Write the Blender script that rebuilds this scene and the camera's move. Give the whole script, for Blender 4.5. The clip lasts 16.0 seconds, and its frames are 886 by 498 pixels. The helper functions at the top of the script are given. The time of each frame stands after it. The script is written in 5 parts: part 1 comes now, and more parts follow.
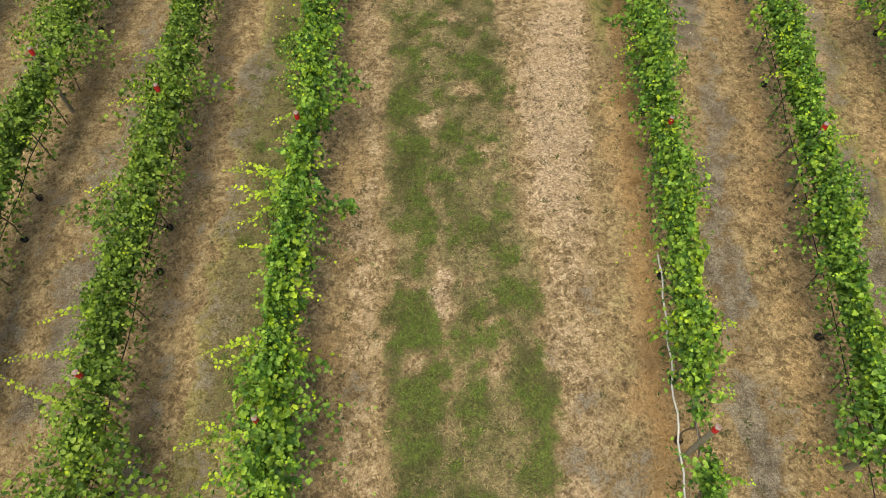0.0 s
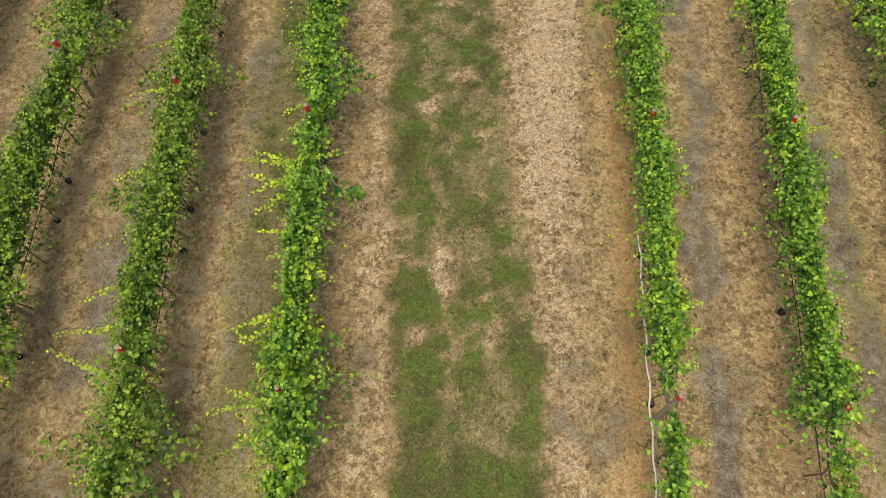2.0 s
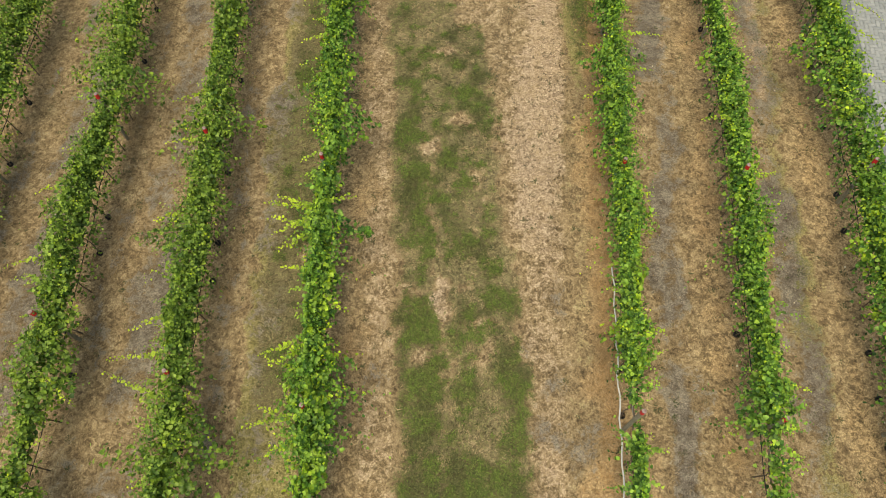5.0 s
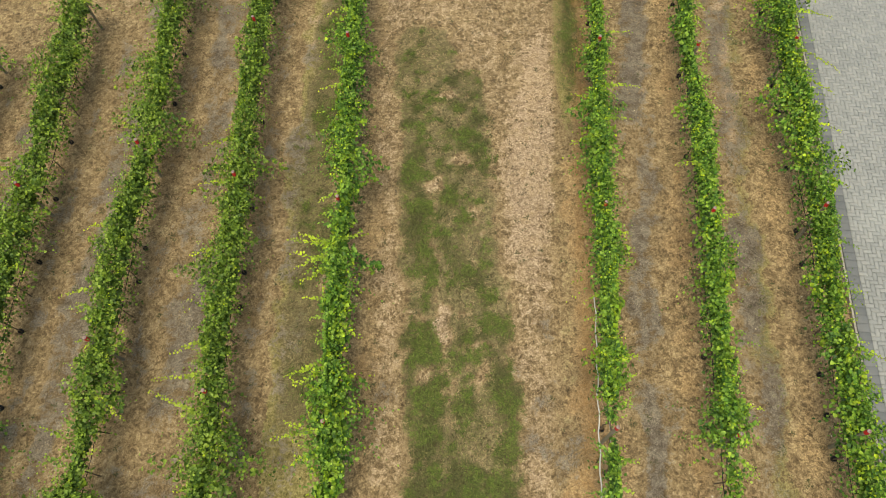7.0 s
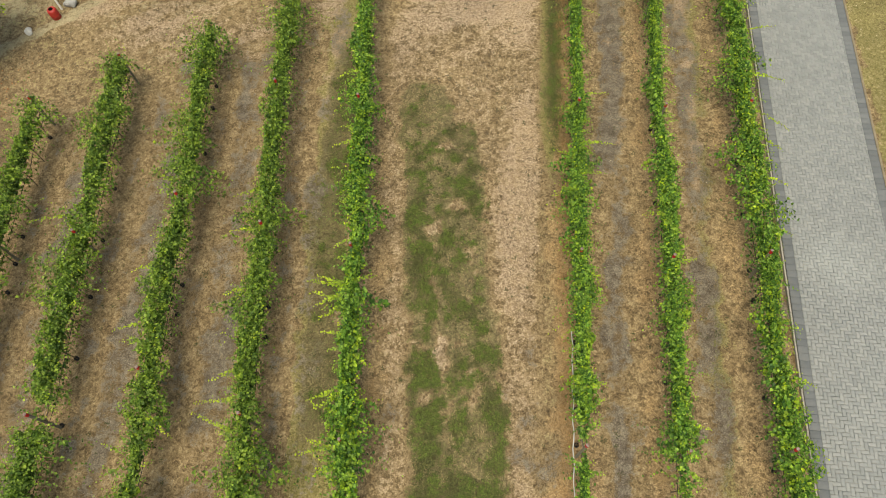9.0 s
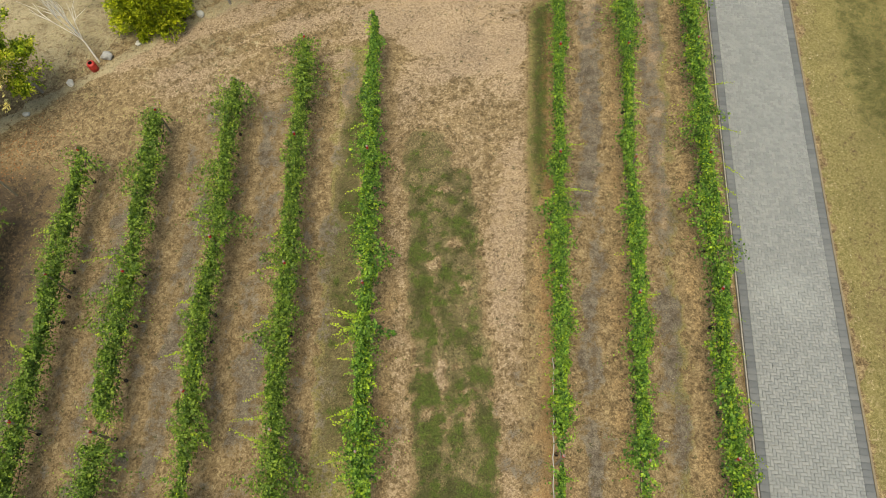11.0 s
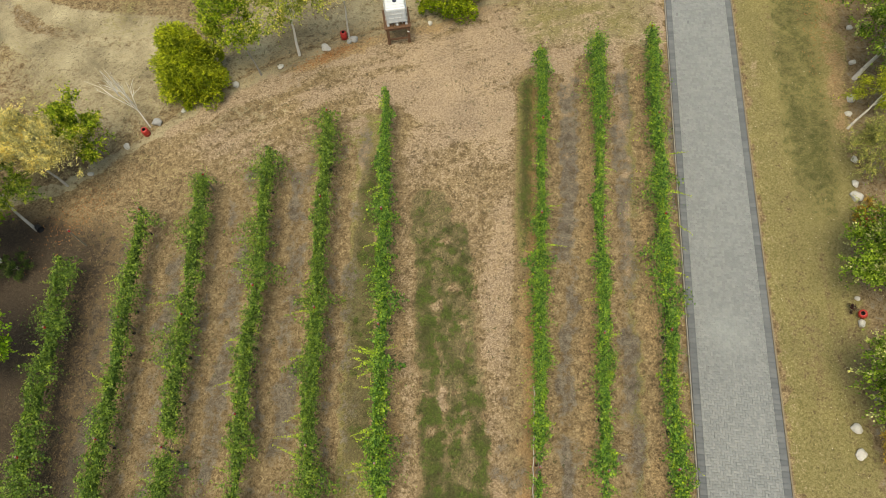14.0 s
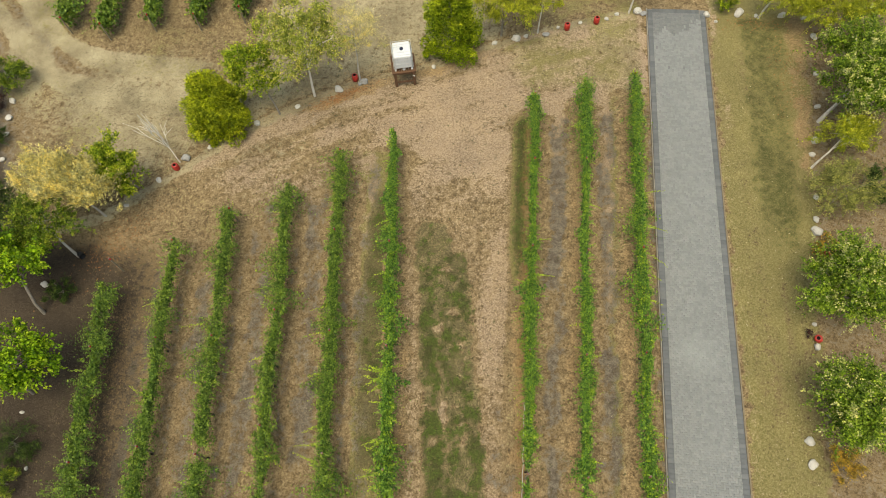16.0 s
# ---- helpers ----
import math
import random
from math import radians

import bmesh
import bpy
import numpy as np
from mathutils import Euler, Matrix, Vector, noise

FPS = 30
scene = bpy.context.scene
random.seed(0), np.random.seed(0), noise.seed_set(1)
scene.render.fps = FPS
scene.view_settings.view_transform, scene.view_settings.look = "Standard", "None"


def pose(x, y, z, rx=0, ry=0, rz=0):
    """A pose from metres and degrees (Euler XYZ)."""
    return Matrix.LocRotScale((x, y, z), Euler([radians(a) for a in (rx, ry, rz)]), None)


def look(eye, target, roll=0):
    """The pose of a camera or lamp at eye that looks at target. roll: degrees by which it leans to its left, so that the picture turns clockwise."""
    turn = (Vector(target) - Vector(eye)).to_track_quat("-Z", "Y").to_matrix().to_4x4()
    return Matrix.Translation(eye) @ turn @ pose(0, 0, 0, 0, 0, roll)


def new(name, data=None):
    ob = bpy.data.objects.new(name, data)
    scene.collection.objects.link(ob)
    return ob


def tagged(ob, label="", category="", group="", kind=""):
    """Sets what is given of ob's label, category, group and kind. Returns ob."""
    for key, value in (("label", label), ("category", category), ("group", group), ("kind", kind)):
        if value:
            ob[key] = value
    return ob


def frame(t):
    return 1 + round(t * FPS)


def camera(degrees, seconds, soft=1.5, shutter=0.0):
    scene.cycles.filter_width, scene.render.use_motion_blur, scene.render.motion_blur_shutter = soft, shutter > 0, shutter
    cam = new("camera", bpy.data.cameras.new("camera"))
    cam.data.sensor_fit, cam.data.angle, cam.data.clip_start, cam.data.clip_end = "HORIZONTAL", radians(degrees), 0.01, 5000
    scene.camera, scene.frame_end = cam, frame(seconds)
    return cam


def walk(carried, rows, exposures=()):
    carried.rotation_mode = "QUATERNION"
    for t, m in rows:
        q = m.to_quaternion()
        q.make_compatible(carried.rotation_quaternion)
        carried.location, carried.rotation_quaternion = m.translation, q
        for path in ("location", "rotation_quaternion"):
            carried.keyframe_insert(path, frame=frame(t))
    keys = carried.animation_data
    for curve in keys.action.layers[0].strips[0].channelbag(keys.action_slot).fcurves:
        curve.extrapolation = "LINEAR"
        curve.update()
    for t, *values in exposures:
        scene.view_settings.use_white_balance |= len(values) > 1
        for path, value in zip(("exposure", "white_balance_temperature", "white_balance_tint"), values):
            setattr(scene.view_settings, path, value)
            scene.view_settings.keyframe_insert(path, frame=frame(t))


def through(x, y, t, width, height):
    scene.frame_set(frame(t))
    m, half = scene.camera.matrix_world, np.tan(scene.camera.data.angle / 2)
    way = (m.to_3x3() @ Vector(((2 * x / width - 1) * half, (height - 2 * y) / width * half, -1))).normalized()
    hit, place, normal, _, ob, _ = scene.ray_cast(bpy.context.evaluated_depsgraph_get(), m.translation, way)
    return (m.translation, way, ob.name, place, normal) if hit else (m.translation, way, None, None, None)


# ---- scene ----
cam = camera(68.1, 16.0, soft=0.7)
PATH = [
    (0, (0.014, -0.01, 10.123), (-0.121, 1.009, 8.407), -3.6),
    (0.5, (0.035, -0.029, 10.411), (-0.1, 0.958, 8.677), -3.8),
    (1, (0.054, -0.052, 10.698), (-0.079, 0.904, 8.947), -3.9),
    (1.5, (0.075, -0.043, 11.013), (-0.057, 0.879, 9.243), -4.1),
    (2, (0.088, -0.047, 11.318), (-0.042, 0.842, 9.532), -4.3),
    (2.5, (0.128, -0.058, 11.577), (-0.003, 0.82, 9.785), -4.5),
    (3, (0.142, -0.078, 11.803), (0.011, 0.799, 10.011), -4.5),
    (3.5, (0.146, -0.11, 12.069), (0.018, 0.771, 10.278), -4.3),
    (4, (0.105, -0.13, 12.351), (-0.014, 0.755, 10.561), -3.8),
    (6.5, (0.178, -0.21, 14.7), (0.051, 0.656, 12.902), -4.6),
    (7, (0.167, -0.231, 15.171), (0.044, 0.642, 13.375), -4.1),
    (7.5, (0.18, -0.201, 15.848), (0.056, 0.664, 14.049), -4.6),
    (8, (0.262, -0.231, 16.556), (0.137, 0.633, 14.757), -4.4),
    (8.5, (0.309, -0.248, 17.244), (0.182, 0.616, 15.445), -4.4),
    (9, (0.374, -0.311, 17.911), (0.244, 0.559, 16.115), -4.5),
    (11.5, (0.544, -0.341, 21.986), (0.416, 0.507, 20.179), -4.9),
    (12, (0.576, -0.347, 22.805), (0.446, 0.498, 20.997), -5.1),
    (12.5, (0.603, -0.403, 23.646), (0.473, 0.443, 21.838), -5.1),
    (13, (0.633, -0.563, 24.47), (0.503, 0.29, 22.665), -5.0),
    (13.5, (0.657, -0.62, 25.355), (0.528, 0.233, 23.55), -4.9),
    (14, (0.713, -0.657, 26.247), (0.582, 0.195, 24.443), -5.0),
    (14.5, (0.763, -0.71, 27.149), (0.631, 0.142, 25.345), -5.1),
    (15, (0.821, -0.744, 28.053), (0.688, 0.107, 26.248), -5.1),
    (15.5, (0.869, -0.799, 28.941), (0.733, 0.054, 27.137), -5.1),
    (16, (0.925, -0.938, 29.765), (0.786, -0.08, 27.964), -5.1),
]
walk(cam, [(t, look(eye, target, roll)) for t, eye, target, roll in PATH], exposures=((0, 0.58, 7700, 2), (4, 0.54, 7700, 2), (8, 0.46, 7700, 2), (12, 0.35, 7700, 2), (16, 0.29, 7700, 2)))

# ---- light: a bright, softly overcast day ----
world = bpy.data.worlds.new("sky")
scene.world = world
world.use_nodes = True
wn = world.node_tree.nodes
sky = wn.new("ShaderNodeTexSky")
sky.sky_type = 'NISHITA'
sky.sun_disc = False
sky.sun_elevation = radians(73.5)
sky.sun_rotation = radians(201)
sky.air_density, sky.dust_density, sky.ozone_density = 1.2, 4.0, 1.0
wn["Background"].inputs["Strength"].default_value = 0.14
world.node_tree.links.new(sky.outputs["Color"], wn["Background"].inputs["Color"])

sun = new("sun", bpy.data.lights.new("sun", 'SUN'))
sun.data.energy = 1.75
sun.data.angle = radians(38)
sun.data.color = (1.0, 0.95, 0.86)
sun.matrix_world = look((-1.65, -4.3, 15.6), (0, 0, 0))


# ---- small tools ----
def vnoise(x, y, size, seed):
    """Smooth value noise between 0 and 1 over the plane, with features of that size."""
    rng = np.random.RandomState(seed)
    lattice = rng.rand(256, 256)
    u, v = np.asarray(x) / size + 137.3, np.asarray(y) / size + 71.9
    i, j = np.floor(u).astype(int), np.floor(v).astype(int)
    f, g = u - i, v - j
    f, g = f * f * (3 - 2 * f), g * g * (3 - 2 * g)
    a, b = lattice[i % 256, j % 256], lattice[(i + 1) % 256, j % 256]
    c, d = lattice[i % 256, (j + 1) % 256], lattice[(i + 1) % 256, (j + 1) % 256]
    return (a * (1 - f) + b * f) * (1 - g) + (c * (1 - f) + d * f) * g


def fbm(x, y, size, seed, octaves=4):
    total, weight, amp = 0, 0, 1.0
    for k in range(octaves):
        total = total + amp * vnoise(x, y, size / 2 ** k, seed + 17 * k)
        weight += amp
        amp *= 0.6
    return total / weight


def ramp(x, a, b):
    """0 below a, 1 above b (or the other way round), smooth between."""
    t = np.clip((np.asarray(x, float) - a) / (b - a), 0, 1)
    return t * t * (3 - 2 * t)


def poly_mesh(name, verts, faces, smooth=False):
    """A mesh from arrays: verts (n, 3) and faces (m, k), all with k corners."""
    verts, faces = np.asarray(verts, np.float32), np.asarray(faces, np.int32)
    me = bpy.data.meshes.new(name)
    m, k = faces.shape
    me.vertices.add(len(verts))
    me.vertices.foreach_set("co", verts.ravel())
    me.loops.add(m * k)
    me.loops.foreach_set("vertex_index", faces.ravel())
    me.polygons.add(m)
    me.polygons.foreach_set("loop_start", np.arange(0, m * k, k, dtype=np.int32))
    if smooth:
        me.polygons.foreach_set("use_smooth", np.ones(m, bool))
    me.update(calc_edges=True)
    return me


def float_layer(me, name, values):
    layer = me.attributes.new(name, 'FLOAT', 'POINT')
    layer.data.foreach_set("value", np.asarray(values, np.float32))


def bm_mesh(name, bm, smooth=False):
    me = bpy.data.meshes.new(name)
    bm.normal_update()
    bm.to_mesh(me)
    bm.free()
    if smooth:
        me.polygons.foreach_set("use_smooth", np.ones(len(me.polygons), bool))
    return me


def part(name, data, material, parent, label=""):
    """One mesh object under a thing or a part; data is a bmesh or a mesh."""
    me = bm_mesh(name, data) if isinstance(data, bmesh.types.BMesh) else data
    if material and not me.materials:
        me.materials.append(material)
    ob = new(name, me)
    ob.parent = parent
    return tagged(ob, label)


def thing(name, place, label, category, group="", kind=""):
    ob = new(name)
    ob.location = place
    ob.empty_display_size = 0.1
    return tagged(ob, label, category, group, kind)


def box(bm, size, centre, turn=0.0, bevel=0.0):
    """A bevelled box added to bm."""
    made = bmesh.ops.create_cube(bm, size=1.0, matrix=Matrix.LocRotScale(centre, Euler((0, 0, turn)), size))
    if bevel:
        edges = list({e for v in made["verts"] for e in v.link_edges})
        bmesh.ops.bevel(bm, geom=edges, offset=bevel, segments=2, affect='EDGES', profile=0.5)


def tube_arrays(points, radii, sides=7):
    """Verts and quads of a tube along points."""
    pts = [Vector(p) for p in points]
    verts, faces = [], []
    for i, p in enumerate(pts):
        way = (pts[min(i + 1, len(pts) - 1)] - pts[max(i - 1, 0)]).normalized()
        side = way.orthogonal().normalized() if abs(way.z) > 0.95 else way.cross(Vector((0, 0, 1))).normalized()
        up = side.cross(way)
        for k in range(sides):
            a = 2 * math.pi * k / sides
            verts.append(p + radii[i] * (math.cos(a) * side + math.sin(a) * up))
    for i in range(len(pts) - 1):
        for k in range(sides):
            a, b = i * sides + k, i * sides + (k + 1) % sides
            faces.append((a, b, b + sides, a + sides))
    return verts, faces


def tubes_mesh(name, tubes, sides=7):
    verts, faces = [], []
    for points, radii in tubes:
        v, f = tube_arrays(points, radii, sides)
        faces += [tuple(i + len(verts) for i in q) for q in f]
        verts += v
    return poly_mesh(name, [tuple(v) for v in verts], faces, smooth=True)


def lathe(bm, profile, sides=16):
    """Turns a profile of (radius, height) round the z axis."""
    rings = [[bm.verts.new((r * math.cos(2 * math.pi * k / sides), r * math.sin(2 * math.pi * k / sides), z))
              for k in range(sides)] for r, z in profile]
    for a, b in zip(rings, rings[1:]):
        for k in range(sides):
            bm.faces.new((a[k], a[(k + 1) % sides], b[(k + 1) % sides], b[k]))
    return rings


def unit(a):
    return a / np.maximum(np.linalg.norm(a, axis=1, keepdims=True), 1e-6)


BROAD = np.array([(0, 0, 0), (-0.50, 0.08, 0.13), (-0.42, 0.62, 0.10), (0, 1.0, -0.18), (0.42, 0.62, 0.10), (0.50, 0.08, 0.13)])
LOBED = np.array([(0, 0, 0), (-0.24, -0.14, 0.06), (-0.56, 0.22, 0.14), (-0.34, 0.44, 0.05), (-0.43, 0.76, 0.06), (0, 1.05, -0.20),
                  (0.43, 0.76, 0.06), (0.34, 0.44, 0.05), (0.56, 0.22, 0.14), (0.24, -0.14, 0.06)])
KITE = np.array([(0, 0, 0), (-0.36, 0.42, 0.05), (0, 1.0, -0.08), (0.36, 0.42, 0.05)])
NARROW = np.array([(0, 0, 0), (-0.17, 0.45, 0.03), (0, 1.0, -0.08), (0.17, 0.45, 0.03)])


def leaf_arrays(place, way, normal, size, shape=BROAD):
    """Folded leaves: verts and quads. way: towards the tip."""
    way = unit(way)
    side = unit(np.cross(way, normal))
    face = np.cross(side, way)
    s = np.asarray(size)[:, None, None]
    t = shape[None, :, :]
    v = place[:, None, :] + s * (t[:, :, 0:1] * side[:, None] + t[:, :, 1:2] * way[:, None] + t[:, :, 2:3] * face[:, None])
    n = len(place)
    k = len(shape)
    half = k // 2
    quads = np.array([(0, *range(half, 0, -1)), (0, *range(k - 1, half - 1, -1))])[None] + k * np.arange(n)[:, None, None]
    return v.reshape(-1, 3), quads.reshape(-1, half + 1)


# ---- materials ----
def material(name, rough=0.8, spec=0.3):
    m = bpy.data.materials.new(name)
    m.use_nodes = True
    b = m.node_tree.nodes["Principled BSDF"]
    b.inputs["Roughness"].default_value = rough
    b.inputs["Specular IOR Level"].default_value = spec
    return m, m.node_tree.nodes, m.node_tree.links, b


def coords(nodes, kind="Object"):
    return nodes.new("ShaderNodeTexCoord").outputs[kind]


def noise_node(nodes, links, vector, scale, detail=5.0, rough=0.6, distort=0.0):
    n = nodes.new("ShaderNodeTexNoise")
    n.inputs["Scale"].default_value = scale
    n.inputs["Detail"].default_value = detail
    n.inputs["Roughness"].default_value = rough
    n.inputs["Distortion"].default_value = distort
    links.new(vector, n.inputs["Vector"])
    return n.outputs["Fac"]


def colour_ramp(nodes, links, fac, stops):
    r = nodes.new("ShaderNodeValToRGB")
    while len(r.color_ramp.elements) < len(stops):
        r.color_ramp.elements.new(0.5)
    for e, (p, c) in zip(r.color_ramp.elements, stops):
        e.position, e.color = p, (*c, 1)
    links.new(fac, r.inputs["Fac"])
    return r.outputs["Color"]


def mix(nodes, links, fac, a, b, blend='MIX'):
    n = nodes.new("ShaderNodeMix")
    n.data_type, n.blend_type = 'RGBA', blend
    for socket, value in ((n.inputs[0], fac), (n.inputs[6], a), (n.inputs[7], b)):
        if isinstance(value, bpy.types.NodeSocket):
            links.new(value, socket)
        elif isinstance(value, tuple):
            socket.default_value = (*value, 1)
        else:
            socket.default_value = value
    return n.outputs[2]


def maths(nodes, links, op, a, b=0.0, clamp=False):
    n = nodes.new("ShaderNodeMath")
    n.operation, n.use_clamp = op, clamp
    for socket, value in ((n.inputs[0], a), (n.inputs[1], b)):
        if isinstance(value, bpy.types.NodeSocket):
            links.new(value, socket)
        else:
            socket.default_value = value
    return n.outputs[0]


def steps(nodes, links, value, low, high):
    n = nodes.new("ShaderNodeMapRange")
    n.interpolation_type = 'SMOOTHSTEP'
    links.new(value, n.inputs["Value"])
    n.inputs["From Min"].default_value, n.inputs["From Max"].default_value = low, high
    return n.outputs["Result"]


def bump(nodes, links, b, height, strength, distance):
    n = nodes.new("ShaderNodeBump")
    n.inputs["Strength"].default_value, n.inputs["Distance"].default_value = strength, distance
    links.new(height, n.inputs["Height"])
    links.new(n.outputs["Normal"], b.inputs["Normal"])


def attr(nodes, name):
    a = nodes.new("ShaderNodeAttribute")
    a.attribute_name = name
    return a.outputs["Fac"]


def plain(name, low, high, scale=8.0, rough=0.7, spec=0.3, metal=0.0, relief=0.3, dirt=None):
    """A surface whose colour wanders between two tones at two scales, with relief and, where given, stains."""
    m, n, l, b = material(name, rough, spec)
    v = coords(n)
    fine = noise_node(n, l, v, scale * 6, 6.0, 0.65)
    wide = noise_node(n, l, v, scale, 4.0, 0.55)
    c = colour_ramp(n, l, mix_value(n, l, fine, wide), [(0.32, low), (0.68, high)])
    if dirt:
        c = mix(n, l, steps(n, l, noise_node(n, l, v, scale * 1.7, 6.0, 0.7, 0.6), 0.52, 0.70), c, dirt)
    l.new(c, b.inputs["Base Color"])
    b.inputs["Metallic"].default_value = metal
    bump(n, l, b, fine, relief, 0.01)
    return m


def mix_value(n, l, a, b):
    return maths(n, l, 'ADD', maths(n, l, 'MULTIPLY', a, 0.5), maths(n, l, 'MULTIPLY', b, 0.5))


def leaf_material(name, dark, mid, light, young, through=0.28, rough=0.65, sheen=0.22):
    """Leaves: each its own tone, fresher where the layer named young is high, mottled with painted light and shade,
    letting some light through.
    """
    m, n, l, b = material(name, rough, sheen)
    geo = n.new("ShaderNodeNewGeometry")
    each = geo.outputs["Random Per Island"]
    c = colour_ramp(n, l, each, [(0.0, dark), (0.15, dark), (0.45, mid), (0.85, light), (1.0, light)])
    patch = steps(n, l, noise_node(n, l, coords(n), 1.6, 3.0, 0.5), 0.35, 0.7)
    c = mix(n, l, maths(n, l, 'MULTIPLY', patch, 0.30), c, mid)
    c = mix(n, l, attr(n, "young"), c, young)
    # warm-bright to cool-dark blotches paint lit clusters and shaded gaps into the colour
    clump_light = noise_node(n, l, coords(n), 5.5, 4.0, 0.6)
    c = mix(n, l, 0.9, c, colour_ramp(n, l, clump_light, [(0.36, (0.40, 0.46, 0.50)), (0.50, (0.97, 0.97, 0.97)), (0.64, (1.44, 1.38, 1.12))]), 'MULTIPLY')
    # a wider mottle paints bright plants and the dark gaps between them
    plant_light = noise_node(n, l, coords(n), 2.4, 3.0, 0.55)
    c = mix(n, l, 0.85, c, colour_ramp(n, l, plant_light, [(0.38, (0.58, 0.63, 0.66)), (0.50, (1.0, 1.0, 1.0)), (0.62, (1.34, 1.28, 1.12))]), 'MULTIPLY')
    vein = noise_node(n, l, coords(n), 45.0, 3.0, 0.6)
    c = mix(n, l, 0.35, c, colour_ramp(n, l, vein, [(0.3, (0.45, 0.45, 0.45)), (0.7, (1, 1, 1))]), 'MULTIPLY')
    l.new(c, b.inputs["Base Color"])
    t = n.new("ShaderNodeBsdfTranslucent")
    l.new(c, t.inputs["Color"])
    blend = n.new("ShaderNodeMixShader")
    blend.inputs[0].default_value = through
    l.new(b.outputs[0], blend.inputs[1])
    l.new(t.outputs[0], blend.inputs[2])
    l.new(blend.outputs[0], n["Material Output"].inputs["Surface"])
    return m


def blade_material(name, tones, rough=0.8, tinted=False):
    m, n, l, b = material(name, rough, 0.2)
    geo = n.new("ShaderNodeNewGeometry")
    c = colour_ramp(n, l, geo.outputs["Random Per Island"], tones)
    if tinted:
        c = mix(n, l, maths(n, l, 'MULTIPLY', attr(n, "rusty"), 0.75, True), c, (1.12, 0.88, 0.62), 'MULTIPLY')
        c = mix(n, l, maths(n, l, 'MULTIPLY', attr(n, "dull"), 0.9, True), c, (0.66, 0.66, 0.62), 'MULTIPLY')
    wide = noise_node(n, l, coords(n), 0.9, 4.0, 0.6)
    c = mix(n, l, 0.5, c, colour_ramp(n, l, wide, [(0.3, (0.55, 0.5, 0.45)), (0.7, (1, 1, 1))]), 'MULTIPLY')
    l.new(c, b.inputs["Base Color"])
    return m


def ground_material():
    m, n, l, b = material("dry_ground", 0.95, 0.1)
    v = coords(n)
    broad = noise_node(n, l, v, 0.45, 5.0, 0.6)
    clump = noise_node(n, l, v, 3.2, 7.0, 0.68, 0.4)
    tuft = noise_node(n, l, v, 11.0, 6.0, 0.7, 0.8)
    grit = noise_node(n, l, v, 60.0, 4.0, 0.7)
    straw_v = n.new("ShaderNodeMapping")
    straw_v.inputs["Rotation"].default_value = (0, 0, 0.5)
    straw_v.inputs["Scale"].default_value = (1.0, 3.5, 1.0)
    l.new(v, straw_v.inputs["Vector"])
    crumb = noise_node(n, l, v, 27.0, 5.0, 0.7, 0.5)
    fibre = noise_node(n, l, straw_v.outputs[0], 26.0, 5.0, 0.75, 1.2)

    base = colour_ramp(n, l, mix_value(n, l, clump, tuft), [(0.37, (0.122, 0.089, 0.050)), (0.50, (0.231, 0.170, 0.096)), (0.60, (0.355, 0.277, 0.165))])
    pale = colour_ramp(n, l, mix_value(n, l, tuft, crumb), [(0.38, (0.235, 0.172, 0.114)), (0.46, (0.322, 0.240, 0.162)), (0.53, (0.380, 0.290, 0.200)), (0.62, (0.445, 0.360, 0.256))])
    rust = colour_ramp(n, l, mix_value(n, l, fibre, tuft), [(0.40, (0.190, 0.127, 0.066)), (0.50, (0.315, 0.222, 0.120)), (0.60, (0.425, 0.312, 0.176))])
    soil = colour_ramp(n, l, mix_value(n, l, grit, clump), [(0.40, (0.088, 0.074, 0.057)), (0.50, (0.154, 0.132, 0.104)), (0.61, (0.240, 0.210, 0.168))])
    green = colour_ramp(n, l, mix_value(n, l, tuft, fibre), [(0.40, (0.034, 0.042, 0.014)), (0.50, (0.078, 0.086, 0.030)), (0.61, (0.160, 0.150, 0.062))])
    olive = colour_ramp(n, l, mix_value(n, l, tuft, fibre), [(0.39, (0.130, 0.118, 0.044)), (0.50, (0.222, 0.196, 0.082)), (0.62, (0.345, 0.295, 0.148))])
    sand = colour_ramp(n, l, mix_value(n, l, grit, broad), [(0.38, (0.22, 0.184, 0.113)), (0.50, (0.335, 0.288, 0.183)), (0.62, (0.44, 0.388, 0.262))])

    def lay(under, over, layer, breakup, spread):
        wob = maths(n, l, 'MULTIPLY', maths(n, l, 'SUBTRACT', breakup, 0.5), spread)
        f = steps(n, l, maths(n, l, 'ADD', attr(n, layer), wob), 0.34, 0.66)
        return mix(n, l, f, under, over)

    c = base
    patch = mix_value(n, l, clump, tuft)
    c = lay(c, sand, "sand", clump, 1.4)
    c = lay(c, olive, "olive", patch, 2.2)
    c = lay(c, pale, "pale", patch, 2.0)
    c = lay(c, rust, "rust", patch, 1.8)
    dull = colour_ramp(n, l, mix_value(n, l, tuft, fibre), [(0.39, (0.088, 0.077, 0.038)), (0.50, (0.155, 0.133, 0.069)), (0.62, (0.255, 0.212, 0.120))])
    c = lay(c, dull, "thatch", patch, 1.2)
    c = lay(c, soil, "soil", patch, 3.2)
    c = lay(c, green, "green", maths(n, l, 'ADD', maths(n, l, 'MULTIPLY', clump, 0.35), maths(n, l, 'MULTIPLY', tuft, 0.65)), 3.4)
    # dark bed soil, also the painted shade of the left-hand trees
    c = lay(c, colour_ramp(n, l, crumb, [(0.36, (0.030, 0.023, 0.017)), (0.62, (0.095, 0.075, 0.055))]), "mulch_shade", patch, 2.2)
    # straw threads and dark weed specks over everything
    threads = steps(n, l, fibre, 0.60, 0.72)
